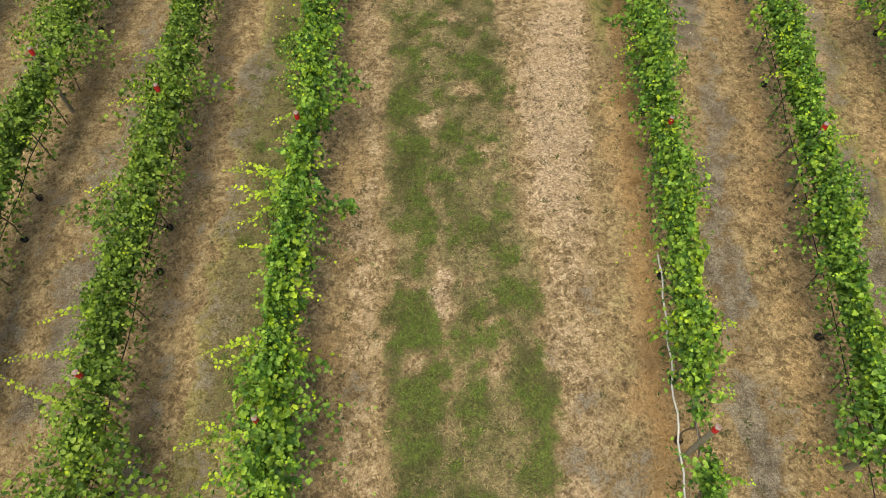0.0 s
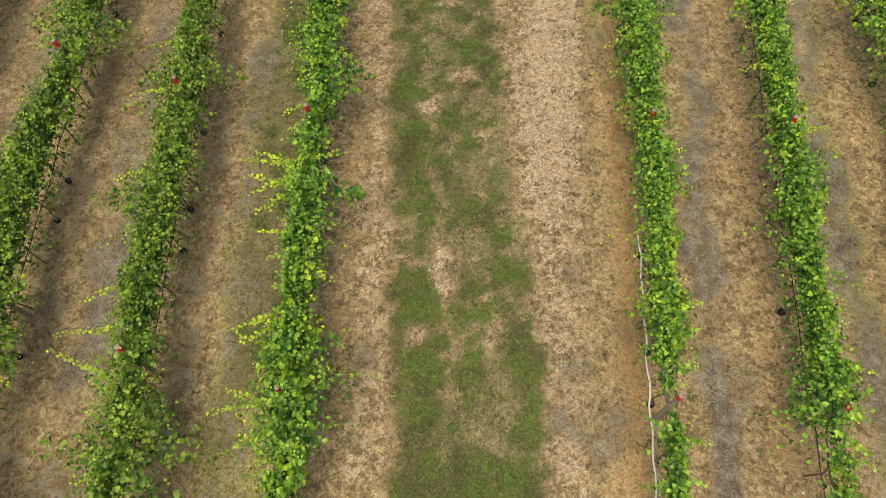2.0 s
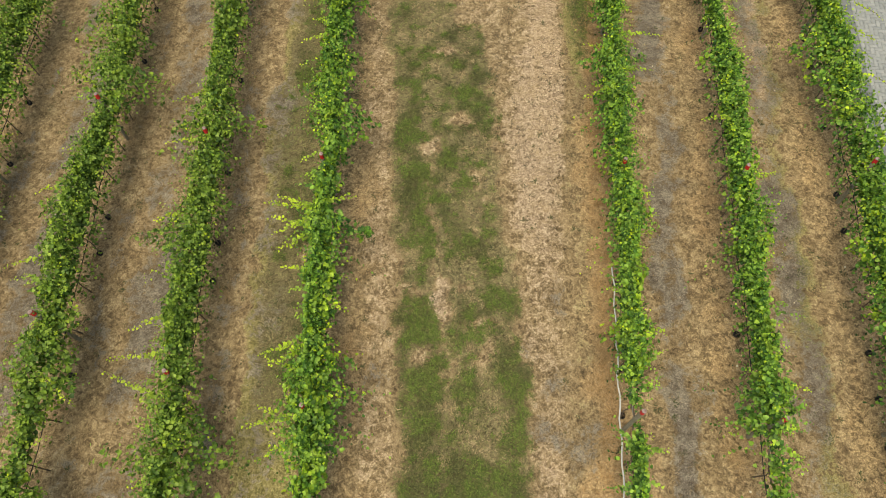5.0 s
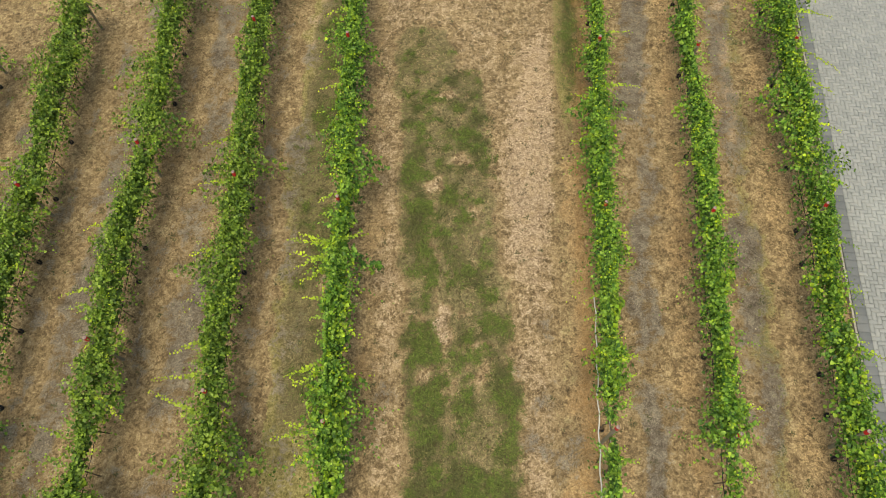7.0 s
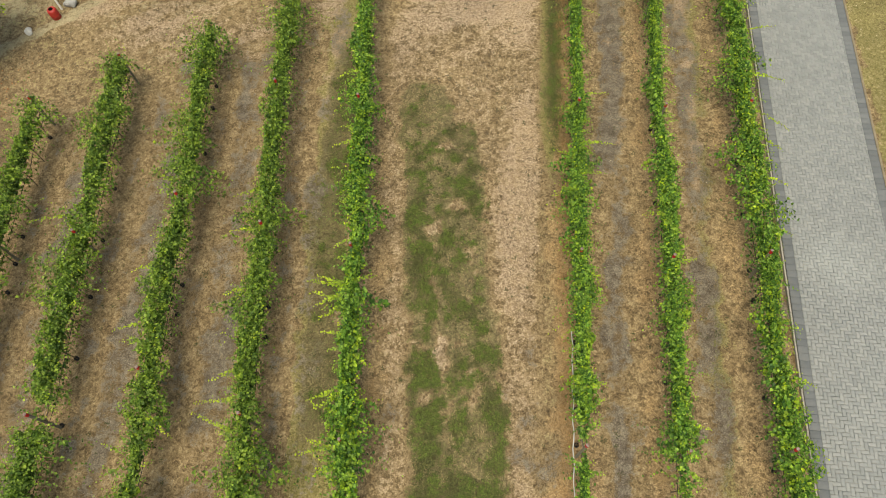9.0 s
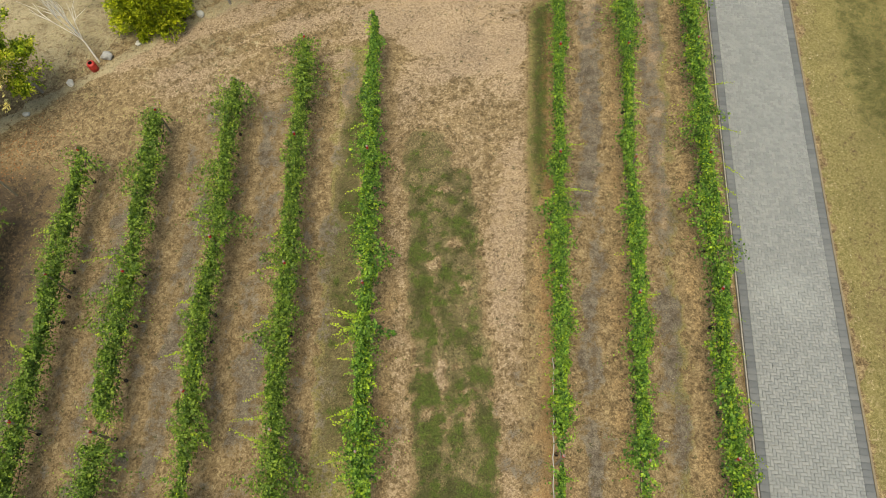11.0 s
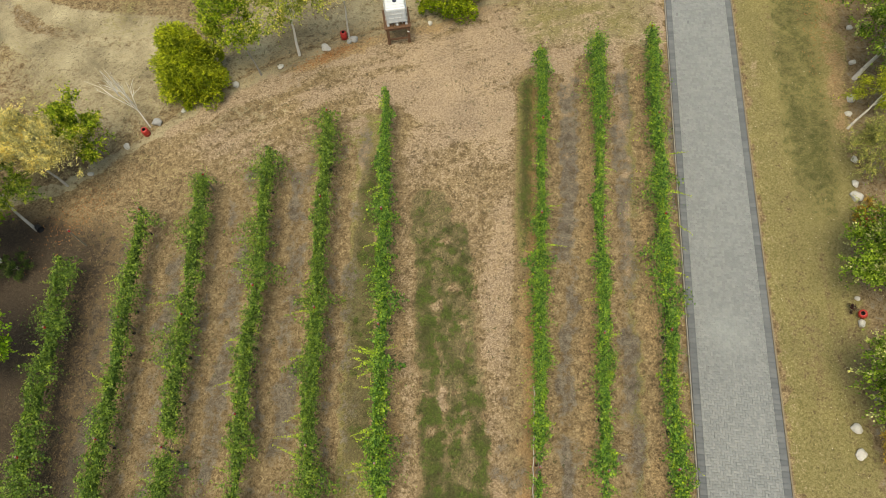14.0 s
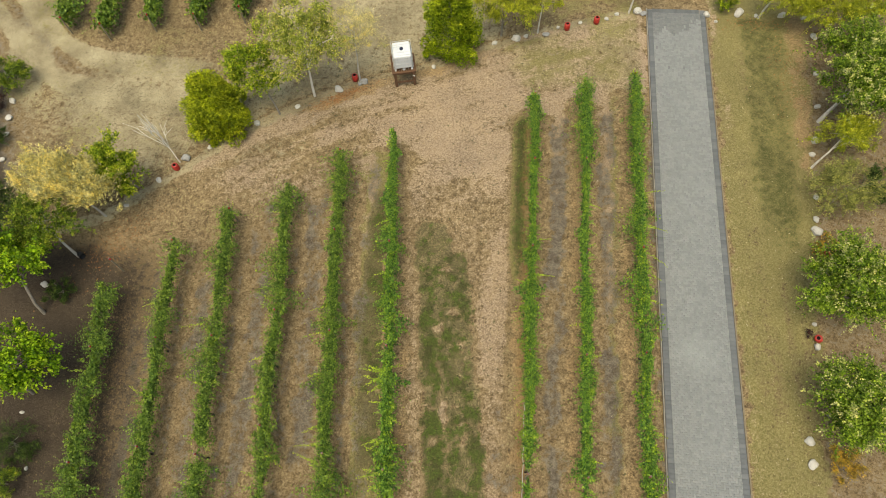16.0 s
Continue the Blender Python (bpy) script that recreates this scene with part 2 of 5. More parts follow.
    c = mix(n, l, maths(n, l, 'MULTIPLY', threads, 0.35), c, (0.46, 0.34, 0.19))
    speck = steps(n, l, noise_node(n, l, v, 9.0, 3.0, 0.55, 0.3), 0.62, 0.70)
    c = mix(n, l, maths(n, l, 'MULTIPLY', speck, maths(n, l, 'MULTIPLY', attr(n, "speck"), 0.8)), c, (0.07, 0.062, 0.034))
    spots = n.new("ShaderNodeTexVoronoi")
    spots.inputs["Scale"].default_value = 8.5
    spots.inputs["Randomness"].default_value = 1.0
    l.new(v, spots.inputs["Vector"])
    dot = maths(n, l, 'MULTIPLY', steps(n, l, maths(n, l, 'ADD', spots.outputs["Distance"], maths(n, l, 'MULTIPLY', tuft, 0.5)), 0.48, 0.36), attr(n, "speck"))
    c = mix(n, l, maths(n, l, 'MULTIPLY', dot, 0.75), c, (0.085, 0.070, 0.040))
    rough_turf = maths(n, l, 'SUBTRACT', 1.0, maths(n, l, 'MULTIPLY', attr(n, "mown"), 0.55))
    c = mix(n, l, maths(n, l, 'MULTIPLY', rough_turf, 0.62), c, colour_ramp(n, l, grit, [(0.36, (0.45, 0.43, 0.40)), (0.50, (1.0, 1.0, 1.0)), (0.63, (1.35, 1.35, 1.33))]), 'MULTIPLY')
    c = mix(n, l, maths(n, l, 'MULTIPLY', rough_turf, 0.50), c, colour_ramp(n, l, crumb, [(0.38, (0.50, 0.48, 0.45)), (0.50, (0.98, 0.98, 0.98)), (0.62, (1.45, 1.45, 1.43))]), 'MULTIPLY')
    c = mix(n, l, maths(n, l, 'MULTIPLY', rough_turf, 0.62), c, colour_ramp(n, l, maths(n, l, 'ADD', maths(n, l, 'MULTIPLY', clump, 0.22), maths(n, l, 'MULTIPLY', tuft, 0.78)), [(0.39, (0.50, 0.48, 0.47)), (0.50, (0.98, 0.98, 0.98)), (0.61, (1.38, 1.38, 1.36))]), 'MULTIPLY')
    c = mix(n, l, 0.6, c, colour_ramp(n, l, broad, [(0.35, (0.80, 0.80, 0.82)), (0.65, (1.15, 1.14, 1.10))]), 'MULTIPLY')
    l.new(c, b.inputs["Base Color"])
    bump(n, l, b, mix_value(n, l, tuft, crumb), 0.9, 0.05)
    return m


GROUND = ground_material()
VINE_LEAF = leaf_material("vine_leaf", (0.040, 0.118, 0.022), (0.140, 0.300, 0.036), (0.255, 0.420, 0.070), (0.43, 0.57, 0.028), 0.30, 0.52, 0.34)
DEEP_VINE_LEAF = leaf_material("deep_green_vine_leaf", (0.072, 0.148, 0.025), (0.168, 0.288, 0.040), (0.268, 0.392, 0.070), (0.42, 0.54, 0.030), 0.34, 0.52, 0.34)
VINE_BARK = plain("vine_bark", (0.075, 0.057, 0.040), (0.19, 0.145, 0.10), 14.0, 0.9, relief=0.8)
BLACK_PLASTIC = plain("black_plastic", (0.008, 0.008, 0.009), (0.02, 0.02, 0.021), 10.0, 0.55)
WHITE_PIPE = plain("white_pipe", (0.42, 0.41, 0.39), (0.60, 0.59, 0.56), 5.0, 0.5, dirt=(0.30, 0.26, 0.20))
POST_WOOD = plain("post_wood", (0.16, 0.145, 0.105), (0.32, 0.285, 0.21), 9.0, 0.9, relief=0.7, dirt=(0.12, 0.13, 0.07))
RED_PAINT = plain("red_paint", (0.42, 0.014, 0.018), (0.60, 0.03, 0.03), 12.0, 0.55, dirt=(0.25, 0.03, 0.02))
POST_TOP = plain("post_end_grain", (0.16, 0.09, 0.085), (0.34, 0.27, 0.25), 25.0, 0.9)
WIRE = plain("galvanised_wire", (0.25, 0.25, 0.25), (0.42, 0.42, 0.41), 20.0, 0.45, metal=0.8)

# ---- plan: vine rows as lines x = at + lean * y, from near to far ----
# name, at, lean, y near, y far, half width, freshness, (y, y, share) thin stretches, post places
ROWS = [
    ("L1", -2.70, -0.090, -2.6, 19.2, 0.28, 0.34, ((4.4, 4.8, 0.72), (6.6, 7.1, 0.8)), (2.3, 7.6, 12.8)),
    ("L2", -5.27, -0.100, -2.4, 17.9, 0.385, 0.20, ((2.1, 3.6, 0.70), (4.2, 4.7, 0.75)), (2.75, 8.1, 13.2)),
    ("L3", -8.00, -0.095, -2.2, 15.6, 0.385, 0.20, ((0.6, 1.7, 0.40), (3.4, 3.9, 0.7), (8.5, 9.1, 0.65), (10.4, 10.9, 0.6)), (3.7, 8.9)),
    ("L4", -10.67, -0.107, -2.0, 14.1, 0.385, 0.16, ((1.95, 2.8, 0.06), (8.6, 9.1, 0.6)), (2.3, 7.5)),
    ("L5", -13.22, -0.115, -2.0, 12.2, 0.405, 0.14, ((7.4, 9.0, 0.55), (9.0, 12.4, 0.75), (2.0, 2.6, 0.8)), (2.4, 7.2)),
    ("L6", -16.03, -0.127, -2.0, 9.7, 0.46, 0.12, ((3.1, 3.6, 0.8),), (1.6, 6.6)),
    ("R1", 3.04, -0.004, -2.6, 22.1, 0.185, 0.34, ((-2.6, 2.2, 0.55), (2.2, 3.35, 0.06), (5.6, 6.0, 0.7), (11.4, 12.2, 0.6), (14.4, 14.9, 0.7)), (2.55, 7.75, 12.9, 17.9)),
    ("R2", 5.40, 0.012, -2.6, 23.0, 0.205, 0.30, ((-2.6, 2.5, 0.16), (6.8, 11.0, 0.78), (11.0, 13.4, 0.60), (16.0, 17.0, 0.75)), (2.6, 7.72, 12.9, 18.0)),
    ("R3", 8.00, 0.014, -2.6, 23.7, 0.30, 0.50, ((5.2, 5.6, 0.7), (16.4, 16.9, 0.7), (9.4, 9.8, 0.75)), (2.8, 8.0, 13.2, 18.4)),
]
FAR_ROWS = [(-25.35, 26.6), (-22.75, 26.2), (-20.1, 27.0), (-17.3, 27.2), (-14.7, 27.9)]
# the driveway: its near corner, lean, width and length
DRIVE_X, DRIVE_LEAN, DRIVE_W, DRIVE_NEAR, DRIVE_FAR = 9.03, 0.0198, 3.36, -6.0, 30.0


def row_x(row, y):
    return row[1] + row[2] * y


# ---- the ground: one sheet, fine where the camera passes, out to the horizon ----
def build_ground():
    def axis(lo, hi, step, far):
        inner = np.arange(lo, hi + step / 2, step)
        out = step * np.cumprod(np.full(60, 1.22))
        reach = np.cumsum(out)
        reach = np.append(reach[reach < far], far)
        return np.concatenate((lo - reach[::-1], inner, hi + reach))
    xs, ys = axis(-30.5, 24.5, 0.15, 900.0), axis(-3.0, 33.0, 0.15, 900.0)
    x, y = np.meshgrid(xs, ys)
    wx = x + 0.7 * (fbm(x, y, 1.2, 5) - 0.5) + 0.35 * (vnoise(x, y, 0.33, 6) - 0.5)
    wy = y + 0.7 * (fbm(x, y, 1.2, 9) - 0.5) + 0.35 * (vnoise(x, y, 0.33, 10) - 0.5)
    inside = ramp(y, -4, -2)

    row_near = np.full_like(x, 9.0)
    row_side = np.zeros_like(x)
    for row in ROWS:
        d = wx - row_x(row, y)
        near = np.abs(d) + 3.0 * ramp(y + 1.2 * (fbm(x, y, 0.9, 8) - 0.5), row[4] - 0.6, row[4] + 1.8)
        row_side = np.where(near < row_near, np.sign(d), row_side)
        row_near = np.minimum(row_near, near)
    line_l1, line_r1 = row_x(ROWS[0], wy), row_x(ROWS[6], wy)

    # the strip of live grass down the wide aisle
    left = -1.02 - 0.125 * wy
    right = np.where(wy < 13.1, 1.52 - 0.125 * wy, -0.85 - 0.30 * (wy - 13.1))
    strip = ramp(wx, left - 0.25, left + 0.22) * ramp(wx, right + 0.30, right - 0.22) * ramp(wy, 14.8, 14.2)
    seam = -0.13 - 0.125 * wy
    worn = 0.8 * ramp(np.abs(wx - seam), 0.24, 0.05) * ramp(wy, 1.8, 3.2) * ramp(wy, 9.6, 8.6) * (0.45 + 0.55 * fbm(x, y, 0.9, 21))
    worn = np.maximum(worn, ramp(np.hypot((wx - seam) / 0.19, (wy - 5.1) / 0.70), 1.15, 0.75))
    for cx, cy, rx, ry in ((-0.20, 8.08, 0.40, 0.13), (0.12, 7.65, 0.15, 0.42), (0.25, 4.42, 0.34, 0.20), (0.31, 3.75, 0.28, 0.32), (0.89, 6.5, 0.30, 0.34), (-1.37, 5.34, 0.40, 0.17), (-1.11, 3.84, 0.22, 0.24),
                           (-1.04, 11.98, 0.60, 0.24), (-0.54, 9.91, 0.60, 0.16), (-1.19, 9.09, 0.17, 0.36), (0.05, 5.45, 0.5, 0.13)):
        worn = np.maximum(worn, 0.80 * ramp(np.hypot((wx - cx) / rx, (wy - cy) / ry) + 1.6 * (fbm(x, y, 0.5, 27) - 0.5), 1.5, 0.4))
    cross = ramp(vnoise(y + 0.25 * x, 0 * y, 0.62, 31) + 0.35 * (fbm(x, y, 0.6, 32) - 0.5), 0.25, 0.60)
    mower = ramp(np.abs(((wx - seam) / 0.52 + 0.3 * fbm(x, y, 1.5, 30)) % 1.0 - 0.5), 0.38, 0.48)
    green = strip * (0.325 + 0.78 * (fbm(x, y, 0.34, 33) - 0.5) + 0.34 * (fbm(x, y, 1.0, 34, 2) - 0.36) + 0.20 * cross * ramp(wx, seam - 0.1, seam + 0.3) + 0.16 * ramp(wx, seam, seam - 0.25) - 0.24 * mower + 0.10 * ramp(wy, 7, 4.5) - 0.20 * ramp(wy, 10.5, 13.5)) * (1 - 0.85 * worn)
    lush = np.zeros_like(x)
    for cx, cy, rx, ry in ((0.93, 2.9, 0.28, 1.1), (-0.93, 2.85, 0.32, 0.8), (0.02, 3.1, 0.32, 0.35), (-1.19, 4.55, 0.26, 0.55), (-0.13, 4.4, 0.32, 0.35), (-1.24, 6.3, 0.26, 0.6), (-0.02, 6.3, 0.42, 0.35),
                           (-0.95, 9.4, 0.34, 0.7), (-1.60, 8.3, 0.26, 0.6), (-0.35, 10.6, 0.45, 1.2), (-0.2, 11.2, 0.3, 0.5)):
        lush = np.maximum(lush, ramp(np.hypot((wx - cx) / rx, (wy - cy) / ry) + 1.2 * (fbm(x, y, 0.5, 29) - 0.5), 1.3, 0.5))
    green = np.clip(green + 0.22 * lush * strip * (1 - worn), 0, 1)
    shade_turf = ramp(wx, 13.7 + 0.03 * wy, 14.3 + 0.03 * wy) * ramp(wx, 16.2 + 0.07 * wy, 15.2 + 0.07 * wy) * (wy < 29.5)
    green = np.maximum(green, shade_turf * (0.30 + 1.00 * ramp(wy, 12, 17)) * ramp(wx, 15.9 + 0.07 * wy, 15.0 + 0.06 * wy) * (0.04 + 0.30 * fbm(x * 1.2, y * 0.25, 1.8, 39) + 0.26 * fbm(x, y, 0.5, 139, 3) + 0.12 * ramp(wy, 11, 17)))
    d = wx - row_x(ROWS[0], wy)
    green = np.maximum(green, (0.18 + 0.46 * fbm(x, y, 0.8, 38)) * ramp(d, -1.75, -1.1) * ramp(d, -0.25, -0.5) * ramp(wy, 1.5, 3.5) * ramp(wy, 18, 15))
    d = wx - row_x(ROWS[8], wy)
    green = np.maximum(green, (0.05 + 0.45 * fbm(x, y * 0.4, 1.0, 40)) * ramp(d, -1.35, -1.1) * ramp(d, -0.75, -0.9) * ramp(wy, 23, 21))
    # a close-mown dark band along the first row on the other side of the aisle
    band = ramp(x, line_r1 - 1.35, line_r1 - 0.55) * ramp(x, line_r1 - 0.22, line_r1 - 0.42) * ramp(wy, 9.0, 15.0) * ramp(wy, 22.3, 20.8)
    green = np.maximum(green, 0.74 * band)
    aisle = ramp(wx, line_l1 + 0.35, line_l1 + 0.85) * ramp(wx, line_r1 - 0.35, line_r1 - 0.65) * ramp(wy, 19.5, 15.5)

    stone_y = np.interp(wx, [-40, -19.5, -12.4, -8.1, -2.8, 2.0, 9.0, 30], [6.0, 13.9, 20.3, 23.0, 24.9, 27.3, 29.7, 29.9])
    headland = ramp(row_near, 0.5, 1.5) * ramp(wx, 9.6, 9.1) * ramp(wy, stone_y + 0.2, stone_y - 0.2) * ramp(wy, 9.0, 12.0) * (1 - strip) * (1 - aisle) * ramp(wy + 0.42 * wx, 8.5, 11.5)
    beyond = ramp(wy, stone_y + 0.3, stone_y + 0.9)
    olive = 0.34 * aisle * ramp(wx, line_r1 - 1.10, line_r1 - 0.85) * ramp(wx, line_r1 - 0.35, line_r1 - 0.55) + 0.30 * strip + (0.20 + 0.28 * ramp(wx, -5, -9)) * ramp(row_near, 0.7, 1.2) * (1 - aisle) * fbm(x, y, 1.6, 45) * (1 - headland)
    olive = np.maximum(olive, 0.95 * ramp(wx, 1.0, 4.0) * ramp(wx, 9.3, 8.8) * ramp(wy, 23.0, 24.5) * fbm(x, y, 1.3, 42, 3))
    # darker turf on the far side of some rows
    for row, lo, hi, share in ((ROWS[0], -1.75, -0.35, 0.95), (ROWS[8], -1.35, -0.75, 0.62), (ROWS[7], 0.9, 1.2, 0.2)):
        d = wx - row_x(row, wy)
        olive = np.maximum(olive, share * ramp(d, lo - 0.15, lo + 0.2) * ramp(d, hi + 0.15, hi - 0.2) * (0.6 + 0.8 * fbm(x, y, 2.0, 41)) * ramp(wy, row[4] + 0.2, row[4] - 0.8))
    lawn = ramp(wx, 12.45 + 0.02 * y, 12.7 + 0.02 * y)
    bed_right = ramp(wx + 1.1 * (fbm(x, y, 1.3, 44) - 0.35), 15.40 + 0.115 * y, 15.7 + 0.115 * y)
    olive = np.maximum(olive, beyond * (0.22 + 0.36 * ramp(wx, -12, -16)) * fbm(x, y, 2.4, 49))
    olive = np.maximum(olive, lawn * (1 - bed_right) * (0.24 + 0.22 * ramp(wx, 13.0 + 0.02 * y, 13.9 + 0.02 * y) + 0.34 * (vnoise(x, y * 0.06, 0.33, 46) - 0.5) + 0.36 * fbm(x * 1.3, y * 0.25, 1.4, 47) + 0.4 * (fbm(x, y, 4.0, 43) - 0.45) + 0.20 * ramp(wx, 13.3 + 0.02 * y, 14.6 + 0.04 * y) * ramp(wy, 9, 15)))
    olive = olive + 0.30 * lawn * (1 - bed_right) * ramp(wx, 13.9 + 0.02 * y, 13.0 + 0.02 * y)
    olive = np.maximum(olive, lawn * (1 - bed_right) * 0.66 * ramp(wx, 13.5 + 0.02 * y, 14.6 + 0.03 * y) * ramp(wx, 16.6 + 0.09 * y, 15.7 + 0.09 * y) * (0.55 + 0.9 * fbm(x * 1.4, y * 0.3, 1.2, 55)))
    lawn_pale = lawn * (1 - bed_right) * (0.24 * ramp(wx, 13.5 + 0.02 * y, 12.8 + 0.02 * y) + 0.34 * ramp(fbm(x * 1.6, y * 0.22, 1.6, 53), 0.42, 0.70) + 0.16 * ramp(wx, 13.9 + .02 * y, 13.0 + .02 * y) * fbm(x, y, 1.0, 54))

    # headland between the row ends and the line of stones
    border = ramp(np.abs(y + 0.12 * (fbm(x, y, 0.8, 62) - 0.5) - stone_y - 0.05), 0.50, 0.36) * ramp(wx, 9.4, 8.6)
    pale = 0.43 * aisle * (1 - strip) * (0.6 + 0.8 * fbm(x, y, 1.6, 61)) + headland * (0.30 + 0.90 * fbm(x, y, 2.0, 63)) * (0.55 + 0.45 * ramp(wx, -10, -2))
    pale = pale + 0.9 * headland * (fbm(x * 0.16, stone_y - y, 0.5, 67, 3) - 0.5)
    pale = pale + 0.30 * aisle * ramp(np.hypot((wx - 1.45) / 0.70, (wy - 10.5) / 4.6), 1.25, 0.5)
    verge = ramp(x, line_r1 - 1.20, line_r1 - 0.95) * ramp(x, line_r1 - 0.30, line_r1 - 0.45) * ramp(wy, 21, 16)
    pale = pale * (1 - 0.45 * verge)
    weedy = ramp(wx, -2.0, 2.5) * ramp(wx, 9.3, 8.9) * ramp(wy, 22.4, 24.4) * ramp(wy, stone_y + 0.1, stone_y - 0.3)
    pale = pale * (1 - 0.45 * weedy)
    olive = np.maximum(olive, weedy * (0.30 + 0.55 * fbm(x, y, 1.1, 48)))
    pale = np.maximum(pale, lawn_pale) + worn * strip * 0.60
    pale = pale * (1 - band)
    olive = np.maximum(olive, 0.8 * ramp(band, 0.05, 0.5))
    track = ramp(np.hypot((wx + 19.5) / 7.2, (wy - 21.0) / 5.0), 1.25, 0.3) + ramp(np.abs(wx + 27.6 + 0.10 * (wy - 26)), 1.9, 0.9) * ramp(wy, 19, 23)
    # extra sand from x -15 to 3 lightens the colour against the trees' shade
    sand = beyond * np.clip(track, 0, 1) * (0.28 + 0.42 * fbm(x, y, 3.0, 65)) + beyond * (0.20 + 0.50 * ramp(wx, -15, -12) * ramp(wx, 3, -1))
    rust = ramp(row_near, 1.00, 0.30) * (0.13 + 0.40 * fbm(x, y, 1.3, 71) + 0.20 * ramp(wx, 0, 3)) + 0.46 * ramp(wx, line_r1 - 0.80, line_r1 - 0.50) * ramp(wx, line_r1 + 0.1, line_r1 - 0.1) * ramp(wy, 22, 20)
    rust = rust + 0.55 * ramp(np.hypot((wx + 8.0) / 1.9, (wy - 22.3 - 0.55 * (wx + 8.0)) / 0.45), 1.3, 0.3) + 0.12 * ramp(np.abs(wy - stone_y + 0.55), 0.45, 0.1) * ramp(wx, -15, -12) * ramp(wx, 1, -2)
    # a rust band by the stones, likewise lifting the tone under the trees
    rust = rust + 0.40 * ramp(np.abs(wy - stone_y - 0.6), 1.5, 0.6) * ramp(wx, -14.5, -12) * ramp(wx, 2, -1)
    edge_l1 = ramp(wx, line_l1 + 0.25, line_l1 + 0.45) * ramp(wx, line_l1 + 1.15, line_l1 + 0.8) * ramp(wy, 15, 13)
    rust = rust + 0.22 * edge_l1 + 0.30 * (1 - 0.8 * weedy) * headland * ramp(wx, -12, -4) * (0.3 + 1.2 * fbm(x, y, 1.2, 72))
    rust = rust + 0.62 * lawn * (1 - bed_right) * ramp(wx, 14.9 + 0.07 * wy, 15.9 + 0.07 * wy) * ramp(wy, 15, 20) * (0.4 + 1.0 * fbm(x, y, 0.8, 73))
    # dark beds, plus tree shade painted over the ground on the left
    mulch_shade = 0.66 * ramp(wx + 0.10 * wy - 0.25 * ramp(wy, 8, 0), -11.5, -16.6) * ramp(wy, 14.5, 10.5) + 0.50 * ramp(wx + 0.12 * wy, -16.2, -18.2) * ramp(wy, 13, 10) + 0.10 * ramp(wx, 17.2 + .1 * (wy - 15), 18.6 + .1 * (wy - 15)) + 0.62 * ramp(wx + 0.41 * (wy - 20), -26.8, -27.7) * ramp(wy, 26, 22)
    # bare soil: the middles of the alleys, under the rows, the beds
    between = ramp(wx, line_l1 + 0.3, line_l1 + 0.7) * ramp(wx, line_r1 - 0.1, line_r1 - 0.4)
    past = np.zeros_like(x)
    for row in ROWS:
        past = np.maximum(past, ramp(np.abs(x - row_x(row, y)), 1.9, 1.2) * ramp(y, row[4] - 1.4, row[4] + 0.3))
    mid = (1 - 0.75 * past) * (1 - between) * ramp(row_near, 0.65, 1.1) * ramp(row_near, 2.3, 1.7) * (1 - aisle) * (1 - lawn) * ramp(wy, 24, 21)
    streak = ramp(fbm(x, y * 0.22, 0.55, 82, 3), 0.44, 0.60)
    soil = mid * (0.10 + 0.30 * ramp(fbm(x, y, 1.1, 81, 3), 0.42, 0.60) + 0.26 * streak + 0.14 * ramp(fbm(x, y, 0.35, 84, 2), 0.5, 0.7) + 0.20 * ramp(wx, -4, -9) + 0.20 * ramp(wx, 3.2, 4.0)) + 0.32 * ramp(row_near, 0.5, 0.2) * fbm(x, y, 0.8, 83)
    # bare weedy soil, with shade painted in, along one side of the rows
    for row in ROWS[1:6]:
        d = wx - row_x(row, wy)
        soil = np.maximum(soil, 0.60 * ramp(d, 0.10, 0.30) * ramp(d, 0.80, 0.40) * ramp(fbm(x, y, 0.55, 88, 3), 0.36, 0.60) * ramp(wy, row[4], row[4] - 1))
    for cx, cy, rx, ry in ((1.80, 3.6, 0.45, 0.5), (2.15, 2.2, 0.4, 0.6), (1.5, 2.4, 0.3, 0.4), (1.75, 5.2, 0.2, 0.5), (-2.0, 3.2, 0.25, 0.6), (-1.9, 4.6, 0.2, 0.4), (4.16, 6.2, 0.25, 0.30), (3.76, 4.55, 0.20, 0.35), (4.4, 4.6, 0.28, 0.25), (4.62, 3.5, 0.30, 0.5), (3.85, 3.5, 0.22, 0.6)):
        soil = np.maximum(soil, 0.48 * ramp(np.hypot((wx - cx) / rx, (wy - cy) / ry) + 2.6 * (fbm(x, y, 0.6, 90, 3) - 0.5), 1.6, 0.2))
    lane = np.interp(x, [-33, -30.3, -28.6, -26.7, -25.4, -23.9, -21.7, -18.2], [31.5, 28.9, 27.3, 25.6, 24.35, 23.65, 23.15, 22.9]) + 0.4 * (fbm(x, y, 2.0, 85) - 0.5)
    rut = ramp(np.abs(y - lane), 0.70, 0.10) * ramp(x, -20.5, -24) * beyond
    sand = np.maximum(np.maximum(np.clip(sand, 0, 0.62), 0.60 * border), 0.55 * weedy) + 0.40 * headland * ramp(wx, -6, -12) * (0.5 + fbm(x, y, 1.1, 66)) + 0.80 * beyond * ramp(np.abs(np.abs(y - lane) - 1.25), 0.95, 0.25) * ramp(x, -15, -19)
